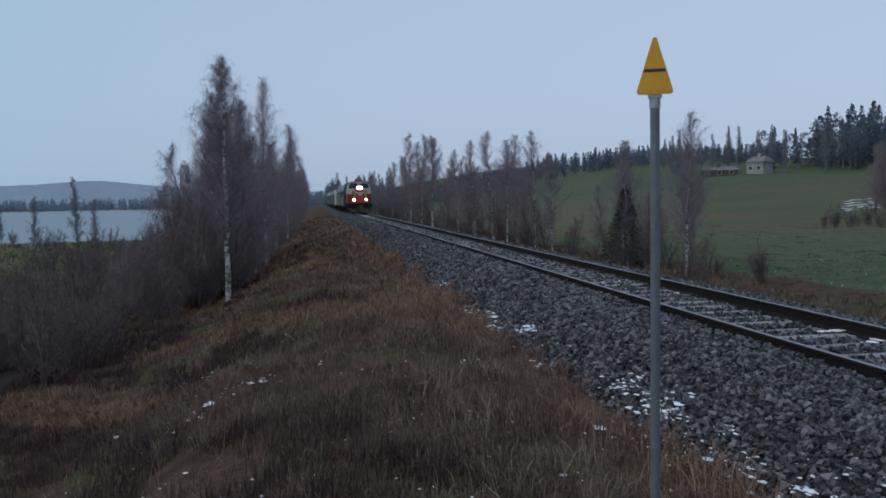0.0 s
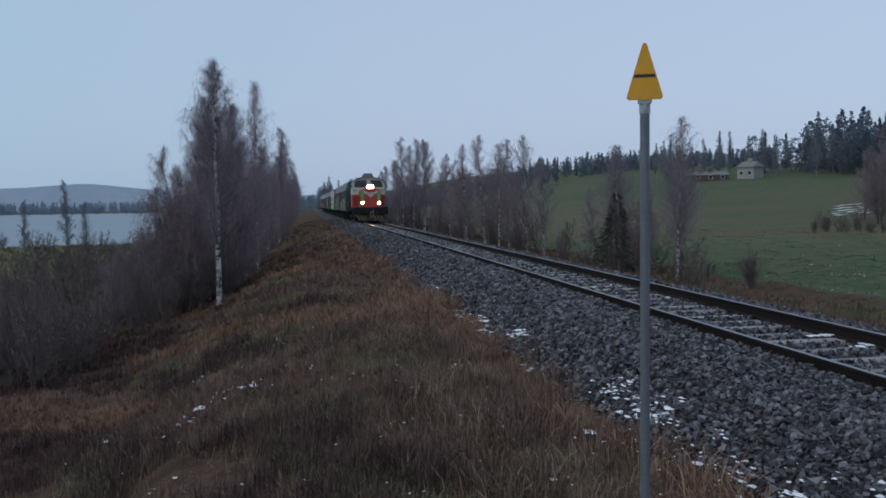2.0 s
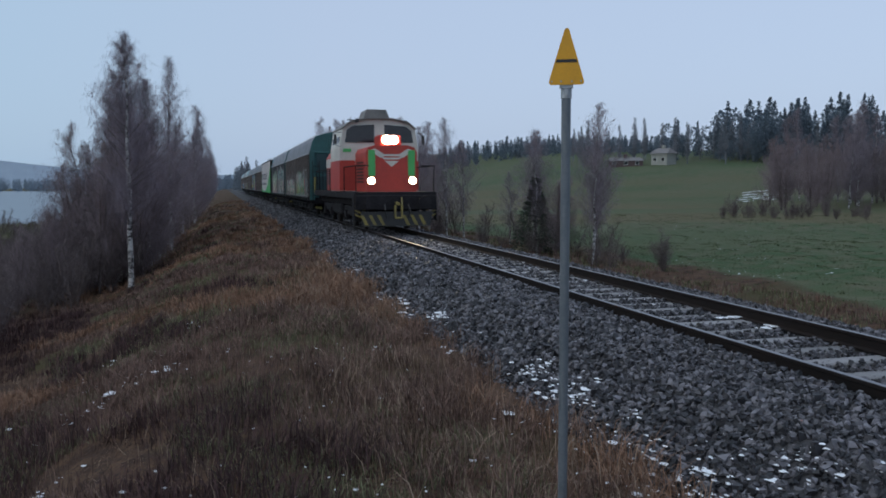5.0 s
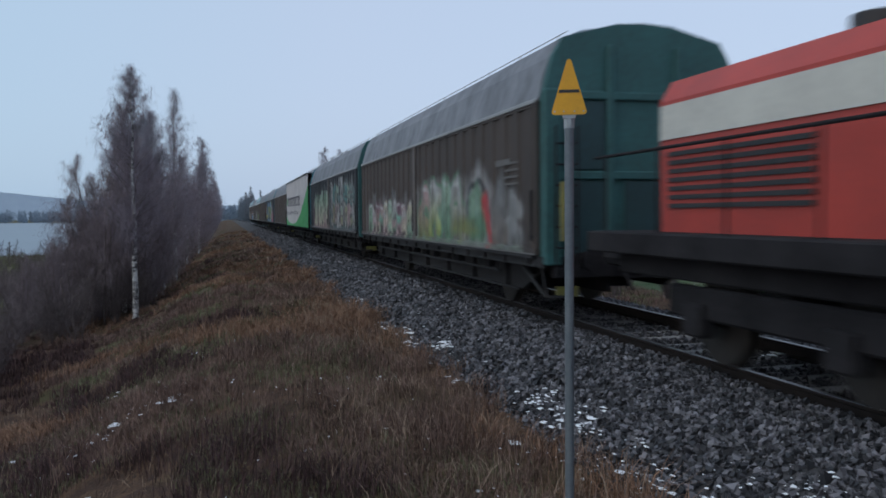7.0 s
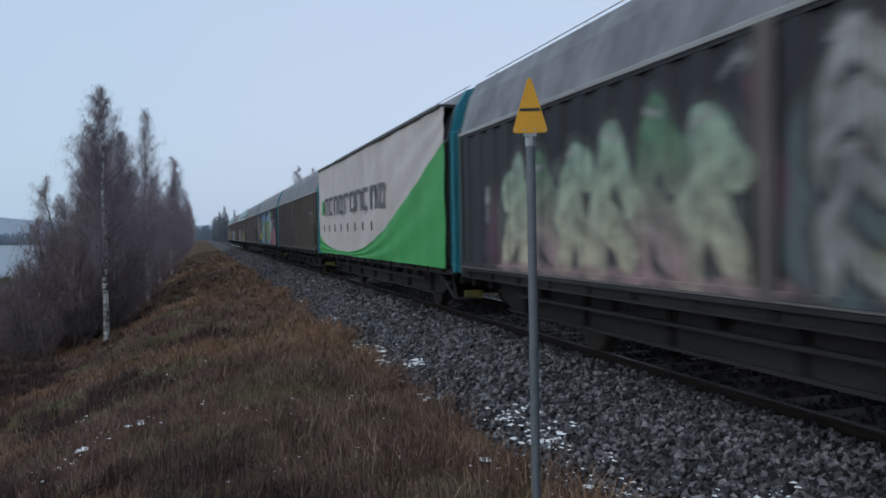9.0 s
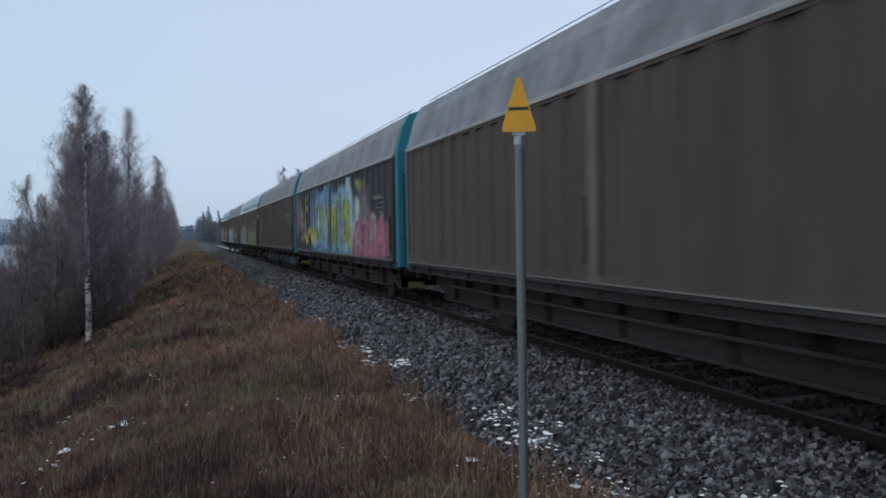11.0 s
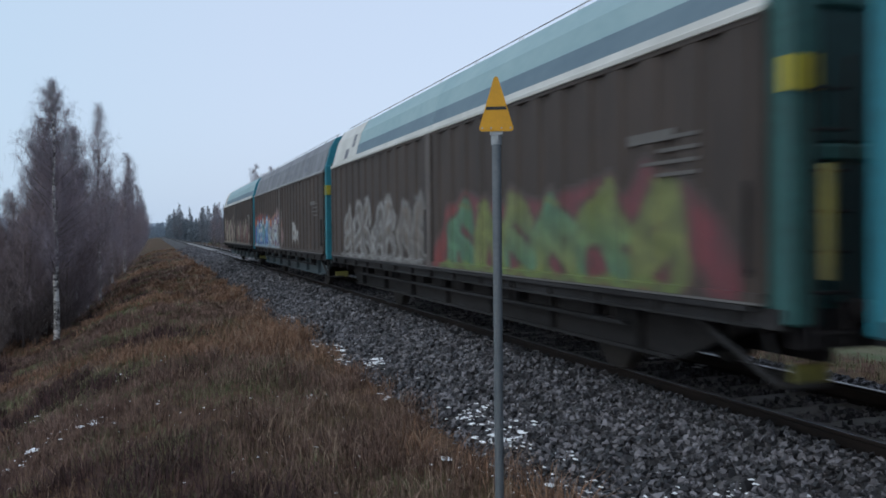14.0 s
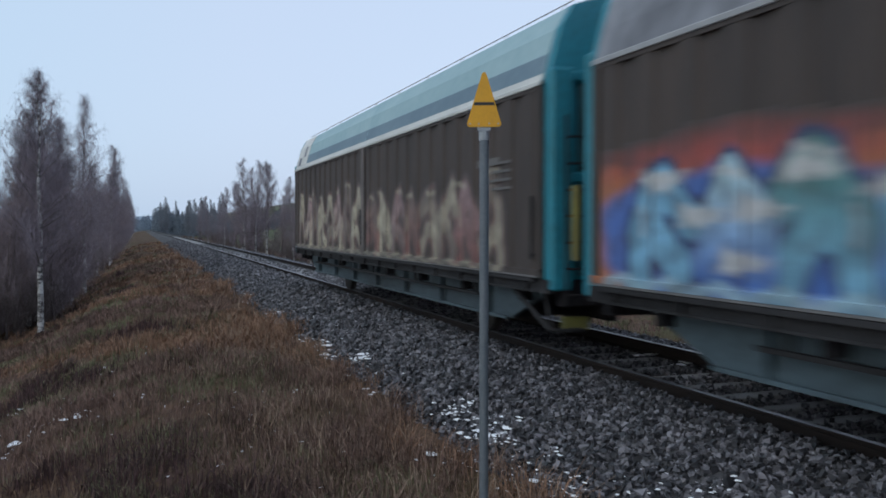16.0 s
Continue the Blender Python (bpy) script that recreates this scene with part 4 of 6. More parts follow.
def paint_five(w):
    c = canvas(0.6, 16.25, WALL_DARK)
    cloud_back(c, 5.0, 12.0, 1.20, 2.98, C_SKY, 9)
    spot(c, 5.35, 2.1, 0.75, 1.0, C_ICE, 2.8, 0.15, 0.9)
    spot(c, 8.6, 2.7, 0.9, 0.45, C_BLUE, 2.4, 0.4, 0.7)
    spot(c, 11.6, 2.4, 0.9, 0.8, (0.05, 0.09, 0.16), 2.4, 0.4, 0.8)
    fat_letters(c, 5.1, 10.0, 1.35, 2.55, 5, [C_LIME, C_OLIVE, C_LIME, C_GREEN], [C_LIME, C_SKY, C_OLIVE], C_TEAL, 9, 0.40, C_ICE, 0.16)
    for y, z in ((5.6, 1.75), (7.15, 1.85), (6.3, 1.4)):
        spot(c, y, z, 0.22, 0.30, C_MUD, 2.2, 0.25, 0.7)
    spot(c, 10.75, 2.05, 0.85, 0.95, C_BLUE, 2.3, 0.2, 0.9)
    spot(c, 10.7, 2.05, 0.68, 0.78, C_SKY, 2.3, 0.15, 0.9)
    spot(c, 10.65, 2.10, 0.52, 0.66, C_OLIVE, 2.3, 0.15)
    spot(c, 10.6, 2.10, 0.28, 0.36, C_ICE, 2.3, 0.2)
    stroke(c, [(14.0, 1.60), (13.5, 1.38), (12.8, 1.80), (12.3, 1.62), (11.9, 1.42)], 0.20, C_YELLOW)
    stroke(c, [(12.05, 1.45), (11.85, 2.05), (11.3, 1.25)], 0.26, C_YELLOW)
    for y, z, ry, rz in ((13.8, 2.15, 0.24, 0.34), (14.75, 2.2, 0.26, 0.42), (13.75, 1.75, 0.34, 0.16)):
        spot(c, y, z, ry, rz, C_GREY, 3.0, 0.1)
        stroke(c, [(y - 0.16, z - 0.02), (y + 0.18, z + 0.02)], 0.07, C_DARK)
        stroke(c, [(y - 0.14, z - 0.16), (y + 0.16, z - 0.15)], 0.05, C_PALE)
    for y, z in ((13.6, 2.9), (13.1, 3.02), (13.4, 2.6), (15.0, 2.8), (14.6, 1.5), (4.0, 2.95), (3.5, 2.88), (3.8, 2.75)):
        spot(c, y, z, 0.17, 0.10, C_LIME, 2.6, 0.10, 0.75, 0.2, y)
    spot(c, 15.85, 2.3, 0.35, 0.75, (0.30, 0.09, 0.11), 4, 0.15, 0.85)
    spot(c, 15.3, 2.4, 0.2, 0.5, C_MUD, 4, 0.15, 0.85)
    spot(c, 4.15, 2.25, 0.32, 0.34, C_WHITE, 2.2, 0.12, 0.9, 0.04)
    spot(c, 3.2, 2.25, 0.62, 0.62, C_PLUM, 2.2, 0.25, 0.95)
    spot(c, 3.2, 2.25, 0.38, 0.38, C_GREY, 2.2, 0.12, 0.9, 0.05)
    spot(c, 3.2, 2.25, 0.20, 0.24, (0.07, 0.08, 0.085), 2.2, 0.15)
    cloud_back(c, 1.0, 4.5, 1.06, 1.85, C_PINK, 12, 0.8)
    fat_letters(c, 1.0, 4.4, 1.15, 1.9, 4, [C_PINK, C_ROSE, C_PLUM], [C_PINK, C_GREY], C_PLUM, 8, 0.24, C_PALE)
    stroke(c, [(4.7, 1.10), (11.0, 1.10)], 0.08, C_SKY, 0.5)
    film(w, c, "sky blue, lime and pink graffiti on dark ground")


def paint_six(w):
    canopy_mark(w)
    part("bill", boxes((-SIDE - 0.044, -SIDE - 0.036, 14.35, 14.70, 1.85, 2.50)), M_DATA, w, "pale bill on the wall")
    part("scuff", boxes((-SIDE - 0.068, -SIDE - 0.063, 7.85, 8.35, 1.05, 1.125)), M_TRIM, w, "bare metal scuff on the bottom rail")


def roof_end(w, y0=13.7):
    """White end field of the striped roof flank, with worn dark marks."""
    for name, ya, yb, a, b, mm in (("white_field", y0, 16.2, 1, 5, M_WHITE), ("worn_mark", y0 + 0.4, y0 + 0.65, 2, 4, M_FADE), ("worn_mark", y0 + 0.9, y0 + 1.25, 1, 3, M_FADE)):
        k = 0.011 if mm is M_WHITE else 0.015
        part(name, extrude([(x - k, z + 0.004) for x, z in ARCH[a:b]] + [(x - k + 0.003, z) for x, z in ARCH[a:b][::-1]], ya, yb), mm, w)


def paint_seven(w):
    roof_end(w)
    c = canvas(0.4, 15.3, WALL_BROWN, 2.75)
    fat_letters(c, 10.4, 14.8, 1.14, 2.15, 5, [C_MUD, (0.10, 0.085, 0.08)], [(0.09, 0.075, 0.068)], C_PALE, 12, 0.17, C_PALE, 0.17, 0.8)
    fat_letters(c, 8.3, 10.2, 1.14, 2.10, 2, [C_MUD], [(0.09, 0.075, 0.068)], (0.27, 0.26, 0.25), 18, 0.20, C_GREY, 0.16, 0.75)
    stroke(c, [(8.6, 1.10), (15.0, 1.10)], 0.10, C_PALE, 0.75)
    cloud_back(c, 1.3, 6.8, 1.06, 2.02, (0.20, 0.048, 0.062), 13, 0.8)
    stroke(c, [(7.85, 1.1), (7.35, 1.75), (6.6, 1.95)], 0.42, (0.25, 0.05, 0.05), 0.9, 0.15)
    stroke(c, [(0.5, 1.1), (1.0, 1.65), (1.8, 2.0)], 0.42, (0.20, 0.048, 0.062), 0.85, 0.2)
    fat_letters(c, 1.1, 7.3, 1.14, 1.92, 6, [C_OLIVE, (0.17, 0.20, 0.06), C_GREEN], [C_OLIVE, C_GREEN], (0.10, 0.06, 0.05), 13, 0.32, C_OLIVE)
    stroke(c, [(1.2, 1.10), (7.6, 1.10)], 0.12, (0.16, 0.22, 0.06), 0.9)
    film(w, c, "grey outlined and red-backed green graffiti")


def paint_eight(w):
    canopy_mark(w)
    c = canvas(3.8, 16.3, WALL_BROWN, 2.75)
    cloud_back(c, 8.2, 16.2, 1.06, 2.22, C_ORANGE, 14, 0.85)
    spot(c, 14.2, 2.2, 1.6, 0.16, (0.36, 0.07, 0.06), 2.4, 0.2, 0.9)
    spot(c, 9.2, 1.7, 1.3, 0.62, C_ROSE, 3, 0.2, 0.8)
    cloud_back(c, 11.8, 15.7, 1.06, 1.98, C_BLUE, 17)
    fat_letters(c, 11.9, 15.6, 1.16, 2.0, 4, [C_SKY, C_TEAL, C_ICE], [C_BLUE, C_SKY], (0.03, 0.05, 0.14), 17, 0.36, C_WHITE, 0.14)
    for y, z in ((15.1, 2.04), (14.6, 1.72), (13.9, 1.76), (13.4, 2.04), (12.6, 1.9), (14.1, 1.35)):
        spot(c, y, z, 0.26, 0.08, C_WHITE, 2.4, 0.06, 0.9, 0.2, y)
    fat_letters(c, 8.4, 11.8, 1.14, 2.05, 4, [C_PALE, C_WHITE, C_PALE], [C_PALE, C_ICE], C_VIOLET, 14, 0.26, C_WHITE, 0.22)
    for k in range(5):
        spot(c, 8.15 + 0.12 * (k % 2), 1.3 + 0.22 * k, 0.18, 0.16, C_PALE, 2.2, 0.1, 0.8, 0.25, k)
    stroke(c, [(8.1, 1.10), (16.0, 1.10)], 0.12, C_ICE, 0.8)
    fat_letters(c, 4.4, 5.7, 1.22, 1.82, 2, [C_WHITE, C_PALE], [C_PALE], C_MUD, 15, 0.15, C_WHITE, 0.08)
    film(w, c, "blue and white graffiti with an orange glow behind")


def paint_nine(w):
    roof_end(w, 14.7)
    c = canvas(0.9, 16.2, WALL_BROWN, 2.85)
    fat_letters(c, 8.4, 15.7, 1.14, 2.35, 8, [C_CREAM, C_MUD, C_ROSE, C_CREAM], [C_CREAM, C_MUD], (0.16, 0.09, 0.085), 16, 0.26, C_CREAM, 0.14, 0.8)
    fat_letters(c, 1.2, 8.0, 1.14, 2.25, 8, [C_MUD, C_ROSE, C_CREAM, C_MUD], [C_CREAM, (0.20, 0.08, 0.07), C_MUD], (0.15, 0.085, 0.08), 19, 0.26, C_CREAM, 0.14, 0.75)
    stroke(c, [(1.2, 1.10), (15.8, 1.10)], 0.08, C_CREAM, 0.6)
    film(w, c, "faded cream and rose graffiti along the side")


def mark_bars(w):
    """A row of plain dark hollow blocks where the curtain carries its mark."""
    x = -SIDE - 0.146
    part("mark_block", boxes((x, x + 0.004, 15.0, 15.45, 2.32, 2.80)), M_TARPGREEN, w)
    for k in range(10):
        y = 14.75 - k * 1.0
        bars = [(x, x + 0.004, y - 0.76, y, 2.74, 2.86), (x, x + 0.004, y - 0.15, y, 2.26, 2.735)]
        if k % 3 != 1:
            bars.append((x, x + 0.004, y - 0.76, y - 0.61, 2.26, 2.735))
        if k % 2:
            bars.append((x, x + 0.004, y - 0.60, y - 0.16, 2.26, 2.37))
        part("mark_block", boxes(*bars), M_LETTER, w)


SWEEP_Y, SWEEP_Z = (0.0, 1.9, 3.9, 5.3, 6.5, 7.7, 9.0, 10.5, 12.5, 14.0, 15.3, 16.45), (3.28, 2.70, 2.12, 1.74, 1.47, 1.28, 1.16, 1.10, 1.12, 1.20, 1.36, 1.62)


def curtain(w):
    """Tarpaulin sides, pale with a green sweep and dark bars."""
    prof_x = lambda y: -SIDE - 0.105 - 0.012 * math.sin(y * 2.1) - 0.008 * math.sin(y * 5.3 + 1)
    n, m = 80, 14
    y0, y1, z0, z1 = 0.03, BODY - 0.03, 0.98, 3.90

    def sheet(which):
        bm = bmesh.new()
        grid = {}
        for i in range(n + 1):
            y = y0 + (y1 - y0) * i / n
            split = float(np.interp(y, SWEEP_Y, SWEEP_Z)) - z0
            lo, hi = (z0, z0 + split) if which else (z0 + split, z1)
            for j in range(m + 1):
                grid[i, j] = bm.verts.new((prof_x(y) - 0.01 * math.sin(j * 0.9 + y), y, lo + (hi - lo) * j / m))
        for i in range(n):
            for j in range(m):
                if (grid[i, j].co - grid[i, j + 1].co).length > 1e-4 or (grid[i + 1, j].co - grid[i + 1, j + 1].co).length > 1e-4:
                    bm.faces.new((grid[i, j], grid[i, j + 1], grid[i + 1, j + 1], grid[i + 1, j]))
        return bm
    part("curtain", sheet(False), M_TARP, w, "pale grey tarpaulin curtain", smooth=True)
    part("curtain", sheet(True), M_TARPGREEN, w, "bright green sweep of the curtain", smooth=True)
    mark_bars(w)
    for k in range(8):
        part("strap", boxes((-SIDE - 0.150, -SIDE - 0.125, 6.6 + 1.2 * k, 6.66 + 1.2 * k, 1.72, 1.95)), M_LETTER, w)
    part("curtain_rail", boxes((-SIDE - 0.155, -SIDE + 0.3, 0.2, BODY - 0.1, 3.90, 3.97), bev=0.01), M_BLACK, w)


def canopy_mark(w):
    """Faded blue-grey scrawl on the roof flank."""
    r = random.Random(31)
    bm = bmesh.new()
    for k in range(9):
        y = 3.0 + k * 0.9 + r.uniform(-0.1, 0.1)
        for a, b, z0, z1 in ((0, 0.16, 3.5, 3.95), (0.1, 0.6, 3.78, 3.93), (0.42, 0.58, 3.55, 3.9), (0.0, 0.5, 3.48, 3.60)):
            if r.random() < 0.75:
                vs = []
                for yy, z in ((y + a, z0), (y + b, z0), (y + b, z1), (y + a, z1)):
                    x = float(np.interp(z, [q[1] for q in ARCH], [q[0] for q in ARCH])) - 0.006
                    vs.append(bm.verts.new((x, yy, z)))
                bm.faces.new(vs)
    tagged(part("faded_scrawl", bm, M_FADE, w, "faded blue-grey scrawl"), kind="stuff")


M_FADE = mat("faded_blue_grey", (0.13, 0.14, 0.175), (0.18, 0.185, 0.21), 0.7, scale=2, fine=12, bump=0.02)
wagon(1, "brown sliding-wall goods wagon with green and red graffiti", M_BROWN, M_GREYROOF, paint=paint_one)
wagon(2, "charcoal sliding-wall goods wagon covered with silver graffiti", M_GREYBROWN, M_GREYROOF, paint=paint_two)
wagon(3, "curtain-sided goods wagon in white and bright green", M_BROWN, M_GREYROOF, paint=curtain)
wagon(4, "plain brown sliding-wall goods wagon with grey roof flanks", M_BROWN, M_GREYROOF)
wagon(5, "charcoal sliding-wall goods wagon with blue, lime and pink graffiti", M_GREYBROWN, M_GREYROOF, paint=paint_five)
wagon(6, "clean brown sliding-wall goods wagon with blue-grey side beams", M_BROWN, M_GREYROOF, beam=M_SKIRT, paint=paint_six)
STRIPES = ((M_NAVY, 1, 3), (M_WHITE, 0, 2))
wagon(7, "brown goods wagon with turquoise and white striped roof flanks", M_BROWN, M_PALEROOF, stripes=STRIPES, paint=paint_seven, gutter=M_WHITE)
wagon(8, "brown sliding-wall goods wagon with blue and orange graffiti", M_BROWN, M_GREYROOF, paint=paint_eight, beam=M_SKIRT)
wagon(9, "last brown goods wagon with turquoise roof flanks and faded graffiti", M_BROWN, M_PALEROOF, stripes=STRIPES, paint=paint_nine, gutter=M_WHITE, beam=M_SKIRT)


# ---------------------------------------------------------------- the locomotive
M_LRED = mat("locomotive_red", (0.46, 0.05, 0.035), (0.34, 0.04, 0.03), 0.5, scale=1.5, fine=14, bump=0.04)
M_LWHITE = mat("locomotive_cream", (0.62, 0.60, 0.54), (0.48, 0.46, 0.42), 0.5, scale=1.5, fine=14, bump=0.04)
M_LGREEN = mat("fresh_green_stripe", (0.08, 0.42, 0.12), (0.06, 0.34, 0.10), 0.5, scale=1.5, fine=14, bump=0.03)
M_LGREY = mat("sooty_grey_roof", (0.20, 0.19, 0.18), (0.12, 0.115, 0.11), 0.7, scale=1.5, fine=10, bump=0.08)
M_GLASS = mat("cab_glass", (0.02, 0.022, 0.026), (0.03, 0.032, 0.036), 0.08, scale=1, fine=5, bump=0)
M_LAMP = mat("headlamp_glow", (1.0, 0.85, 0.6), (1, 0.85, 0.6), 0.4, bump=0, glow=(1.0, 0.80, 0.50, 330.0))
M_LAMPLOW = mat("marker_lamp_glow", (1.0, 0.82, 0.5), (1, 0.8, 0.5), 0.4, bump=0, glow=(1.0, 0.70, 0.36, 180.0))
M_HAZ = mat("hazard_yellow", (0.26, 0.20, 0.045), (0.12, 0.10, 0.04), 0.6, scale=3, fine=20, bump=0.05)


def locomotive():
    lo = thing("diesel_locomotive", "red and cream diesel locomotive with lit headlamps and green stripes", "locomotive")
    TRAIN.append((lo, 108.45))
    L = 13.2
    part("frame", boxes((-1.50, 1.50, 0.15, L, 1.16, 1.42), (-1.2, 1.2, 0.4, L - 0.3, 0.9, 1.16), bev=0.02), M_UNDER, lo)
    # short nose in front of the cab
    nose = part("nose", extrude([(-0.93, 1.42), (-0.95, 2.85), (-0.86, 3.03), (-0.6, 3.11), (0.6, 3.11), (0.86, 3.03), (0.95, 2.85), (0.93, 1.42)], 0.90, 3.35), M_LRED, lo, "red nose hood")
    part("louvre", boxes(*[(s * 0.955 - 0.012, s * 0.955 + 0.012, 1.5, 2.9, 1.75 + 0.12 * k, 1.81 + 0.12 * k) for s in (-1, 1) for k in range(7)]), M_BLACK, nose)
    # white chevron and green bars on the nose
    for z, h, wd in ((2.98, 0.30, 0.78), (2.78, 0.07, 0.46), (2.66, 0.07, 0.36), (2.54, 0.22, 0.26)):
        bm = bmesh.new()
        if z > 2.9:
            for s in (-1, 1):
                vs = [bm.verts.new((s * x, 0.893, zz)) for x, zz in ((0.80, 2.92), (0.62, 2.99), (0.30, 2.80), (0.30, 2.66), (0.44, 2.66))]
                bm.faces.new(vs)
        else:
            vs = [bm.verts.new((x, 0.893, zz)) for x, zz in ((-wd, z), (wd, z), (wd * 0.78 if h < 0.1 else 0.0, z - h), (-wd * 0.78 if h < 0.1 else 0.0, z - h))]
            bm.faces.new(vs[:3] if h > 0.1 else vs)
            if h > 0.1:
                bm.verts.remove(vs[3])
        part("chevron", bm, M_LWHITE, nose, "white chevron piece")
    for s in (-1, 1):
        part("stripe", boxes((s * 0.74 - 0.13, s * 0.74 + 0.13, 0.880, 0.897, 2.0, 2.93), bev=0.004), M_LGREEN, nose, "green upright stripe")
        lamp = part("headlamp", rods(((s * 0.77, 0.91, 1.82), (s * 0.77, 0.83, 1.82), 0.17), seg=20), M_LGREY, nose)
        part("lens", rods(((s * 0.77, 0.835, 1.82), (s * 0.77, 0.815, 1.82), 0.115), seg=20), M_LAMPLOW, lamp, "glowing warm headlamp lens")
    box_top = part("lamp_box", boxes((-0.42, 0.42, 1.15, 2.1, 3.08, 3.50), bev=0.05), M_LRED, nose)
    for s in (-1, 1):
        part("lens", rods(((s * 0.13, 1.16, 3.32), (s * 0.13, 1.125, 3.32), 0.15), seg=20), M_LAMP, box_top, "glowing white top lamp")
    # cab, wider than the nose
    cab_p = [(-1.56, 1.42), (-1.56, 3.10), (-1.44, 3.86), (-1.14, 4.12), (-0.5, 4.26), (0.5, 4.26), (1.14, 4.12), (1.44, 3.86), (1.56, 3.10), (1.56, 1.42)]
    cab = part("cab", extrude(cab_p, 3.35, 6.1), M_LWHITE, lo, "cream driver's cab")
    for s in (-1, 1):
        part("cab_skirt", boxes((s * 1.265 - 0.305, s * 1.265 + 0.305, 3.335, 3.352, 1.44, 2.62), (s * 1.566 - 0.008, s * 1.566 + 0.008, 3.36, 6.09, 1.44, 2.62)), M_LRED, cab, "red lower cab panel")
        part("windscreen", extrude([(s * 0.20, 3.32), (s * 1.36, 3.32), (s * 1.28, 3.80), (s * 1.04, 3.97), (s * 0.20, 4.02)], 3.325, 3.345), M_GLASS, cab, "dark windscreen")
        part("side_window", boxes((s * 1.50 - 0.03, s * 1.50 + 0.03, 3.7, 4.6, 2.95, 3.55), (s * 1.50 - 0.03, s * 1.50 + 0.03, 4.8, 5.7, 2.95, 3.55)), M_GLASS, cab, "dark cab side window")
        part("number_plate", boxes((s * 1.28 - 0.16, s * 1.28 + 0.16, 3.318, 3.333, 2.95, 3.08)), M_LGREEN, cab, "small green panel")
        part("mirror", boxes((s * 1.74 - 0.05, s * 1.74 + 0.05, 3.2, 3.28, 3.25, 3.62), bev=0.02), M_BLACK, cab)
        part("mirror_arm", rods(((s * 1.5, 3.3, 3.70), (s * 1.74, 3.24, 3.68), 0.012), ((s * 1.52, 3.3, 3.15), (s * 1.74, 3.24, 3.2), 0.012)), M_BLACK, cab)
        part("aerial", rods(((s * 1.05, 3.9, 4.0), (s * 1.05, 3.9, 4.35), 0.012), ((s * 1.2, 3.8, 4.22), (s * 0.9, 3.8, 4.22), 0.02)), M_BLACK, cab)
    part("cab_roof", extrude([(x * 1.015, z + 0.02) for x, z in cab_p[2:8]] + [(x * 1.0, z - 0.03) for x, z in cab_p[2:8][::-1]], 3.22, 6.2), M_LGREY, cab, "sooty roof sheet")
    part("roof_hood", extrude([(-0.56, 4.22), (-0.38, 4.66), (0.38, 4.66), (0.56, 4.22)], 3.9, 5.4), M_LGREY, cab, "roof equipment hood")
    part("horn", rods(((-0.9, 3.5, 4.14), (-0.9, 3.2, 4.16), 0.05, 0.09)), M_BLACK, cab)
    # long hood behind the cab
    hood = part("long_hood", extrude([(-0.98, 1.42), (-1.0, 2.95), (-0.85, 3.2), (-0.5, 3.3), (0.5, 3.3), (0.85, 3.2), (1.0, 2.95), (0.98, 1.42)], 6.1, L - 1.0), M_LRED, lo, "red engine hood")
    part("hood_band", boxes(*[(s * 1.006 - 0.01, s * 1.006 + 0.01, 6.12, L - 1.02, 2.5, 2.9) for s in (-1, 1)]), M_LWHITE, hood, "cream hood band")
    part("exhaust", rods(((0, 8.4, 3.25), (0, 8.4, 3.75), 0.16), ((0, 9.8, 3.25), (0, 9.8, 3.5), 0.3), seg=14), M_BLACK, hood)
    part("grille", boxes(*[(s * 1.004 - 0.012, s * 1.004 + 0.012, 9.5, 12.0, 1.7 + 0.1 * k, 1.75 + 0.1 * k) for s in (-1, 1) for k in range(7)]), M_BLACK, hood)
    # railings, steps and buffer beam
    for s in (-1, 1):
        part("handrail", rods(((s * 1.42, 0.25, 1.42), (s * 1.42, 0.25, 2.35), 0.02), ((s * 1.42, 0.25, 2.35), (s * 0.95, 0.25, 2.35), 0.02), ((s * 1.42, 3.2, 1.42), (s * 1.42, 3.2, 2.35), 0.02), ((s * 1.42, 0.25, 2.35), (s * 1.42, 3.2, 2.35), 0.02), ((s * 1.42, 6.3, 2.35), (s * 1.42, L - 0.1, 2.35), 0.02), *[((s * 1.42, 6.3 + 1.3 * k, 1.42), (s * 1.42, 6.3 + 1.3 * k, 2.35), 0.016) for k in range(6)]), M_UNDER, lo)
        steps = part("steps", boxes(*[(s * 1.3 - 0.2, s * 1.3 + 0.2, 0.2, 0.55, 0.40 + 0.27 * k, 0.43 + 0.27 * k) for k in range(4)], (s * 1.5 - 0.015, s * 1.5 + 0.015, 0.2, 0.6, 0.38, 1.3), (s * 1.1 - 0.015, s * 1.1 + 0.015, 0.2, 0.6, 0.38, 1.3)), M_UNDER, lo)
        for k in range(6):
            z, bm = 0.42 + k * 0.15, bmesh.new()
            bm.faces.new([bm.verts.new(p) for p in ((s * 1.12, 0.19, z), (s * 1.48, 0.19, z + 0.16), (s * 1.48, 0.19, z + 0.23), (s * 1.12, 0.19, z + 0.07))])
            part("hazard_stripe", bm, M_HAZ, steps, "worn yellow hazard stripe")
        part("buffer", rods(((s * 0.95, 0.15, 1.05), (s * 0.95, -0.30, 1.05), 0.11), ((s * 0.95, -0.30, 1.05), (s * 0.95, -0.34, 1.05), 0.24), seg=20), M_UNDER, lo)
        part("air_hose", rods(((s * 0.42, 0.05, 1.0), (s * 0.45, -0.18, 0.75), 0.025), ((s * 0.45, -0.18, 0.75), (s * 0.4, -0.12, 0.5), 0.025)), M_BLACK, lo)
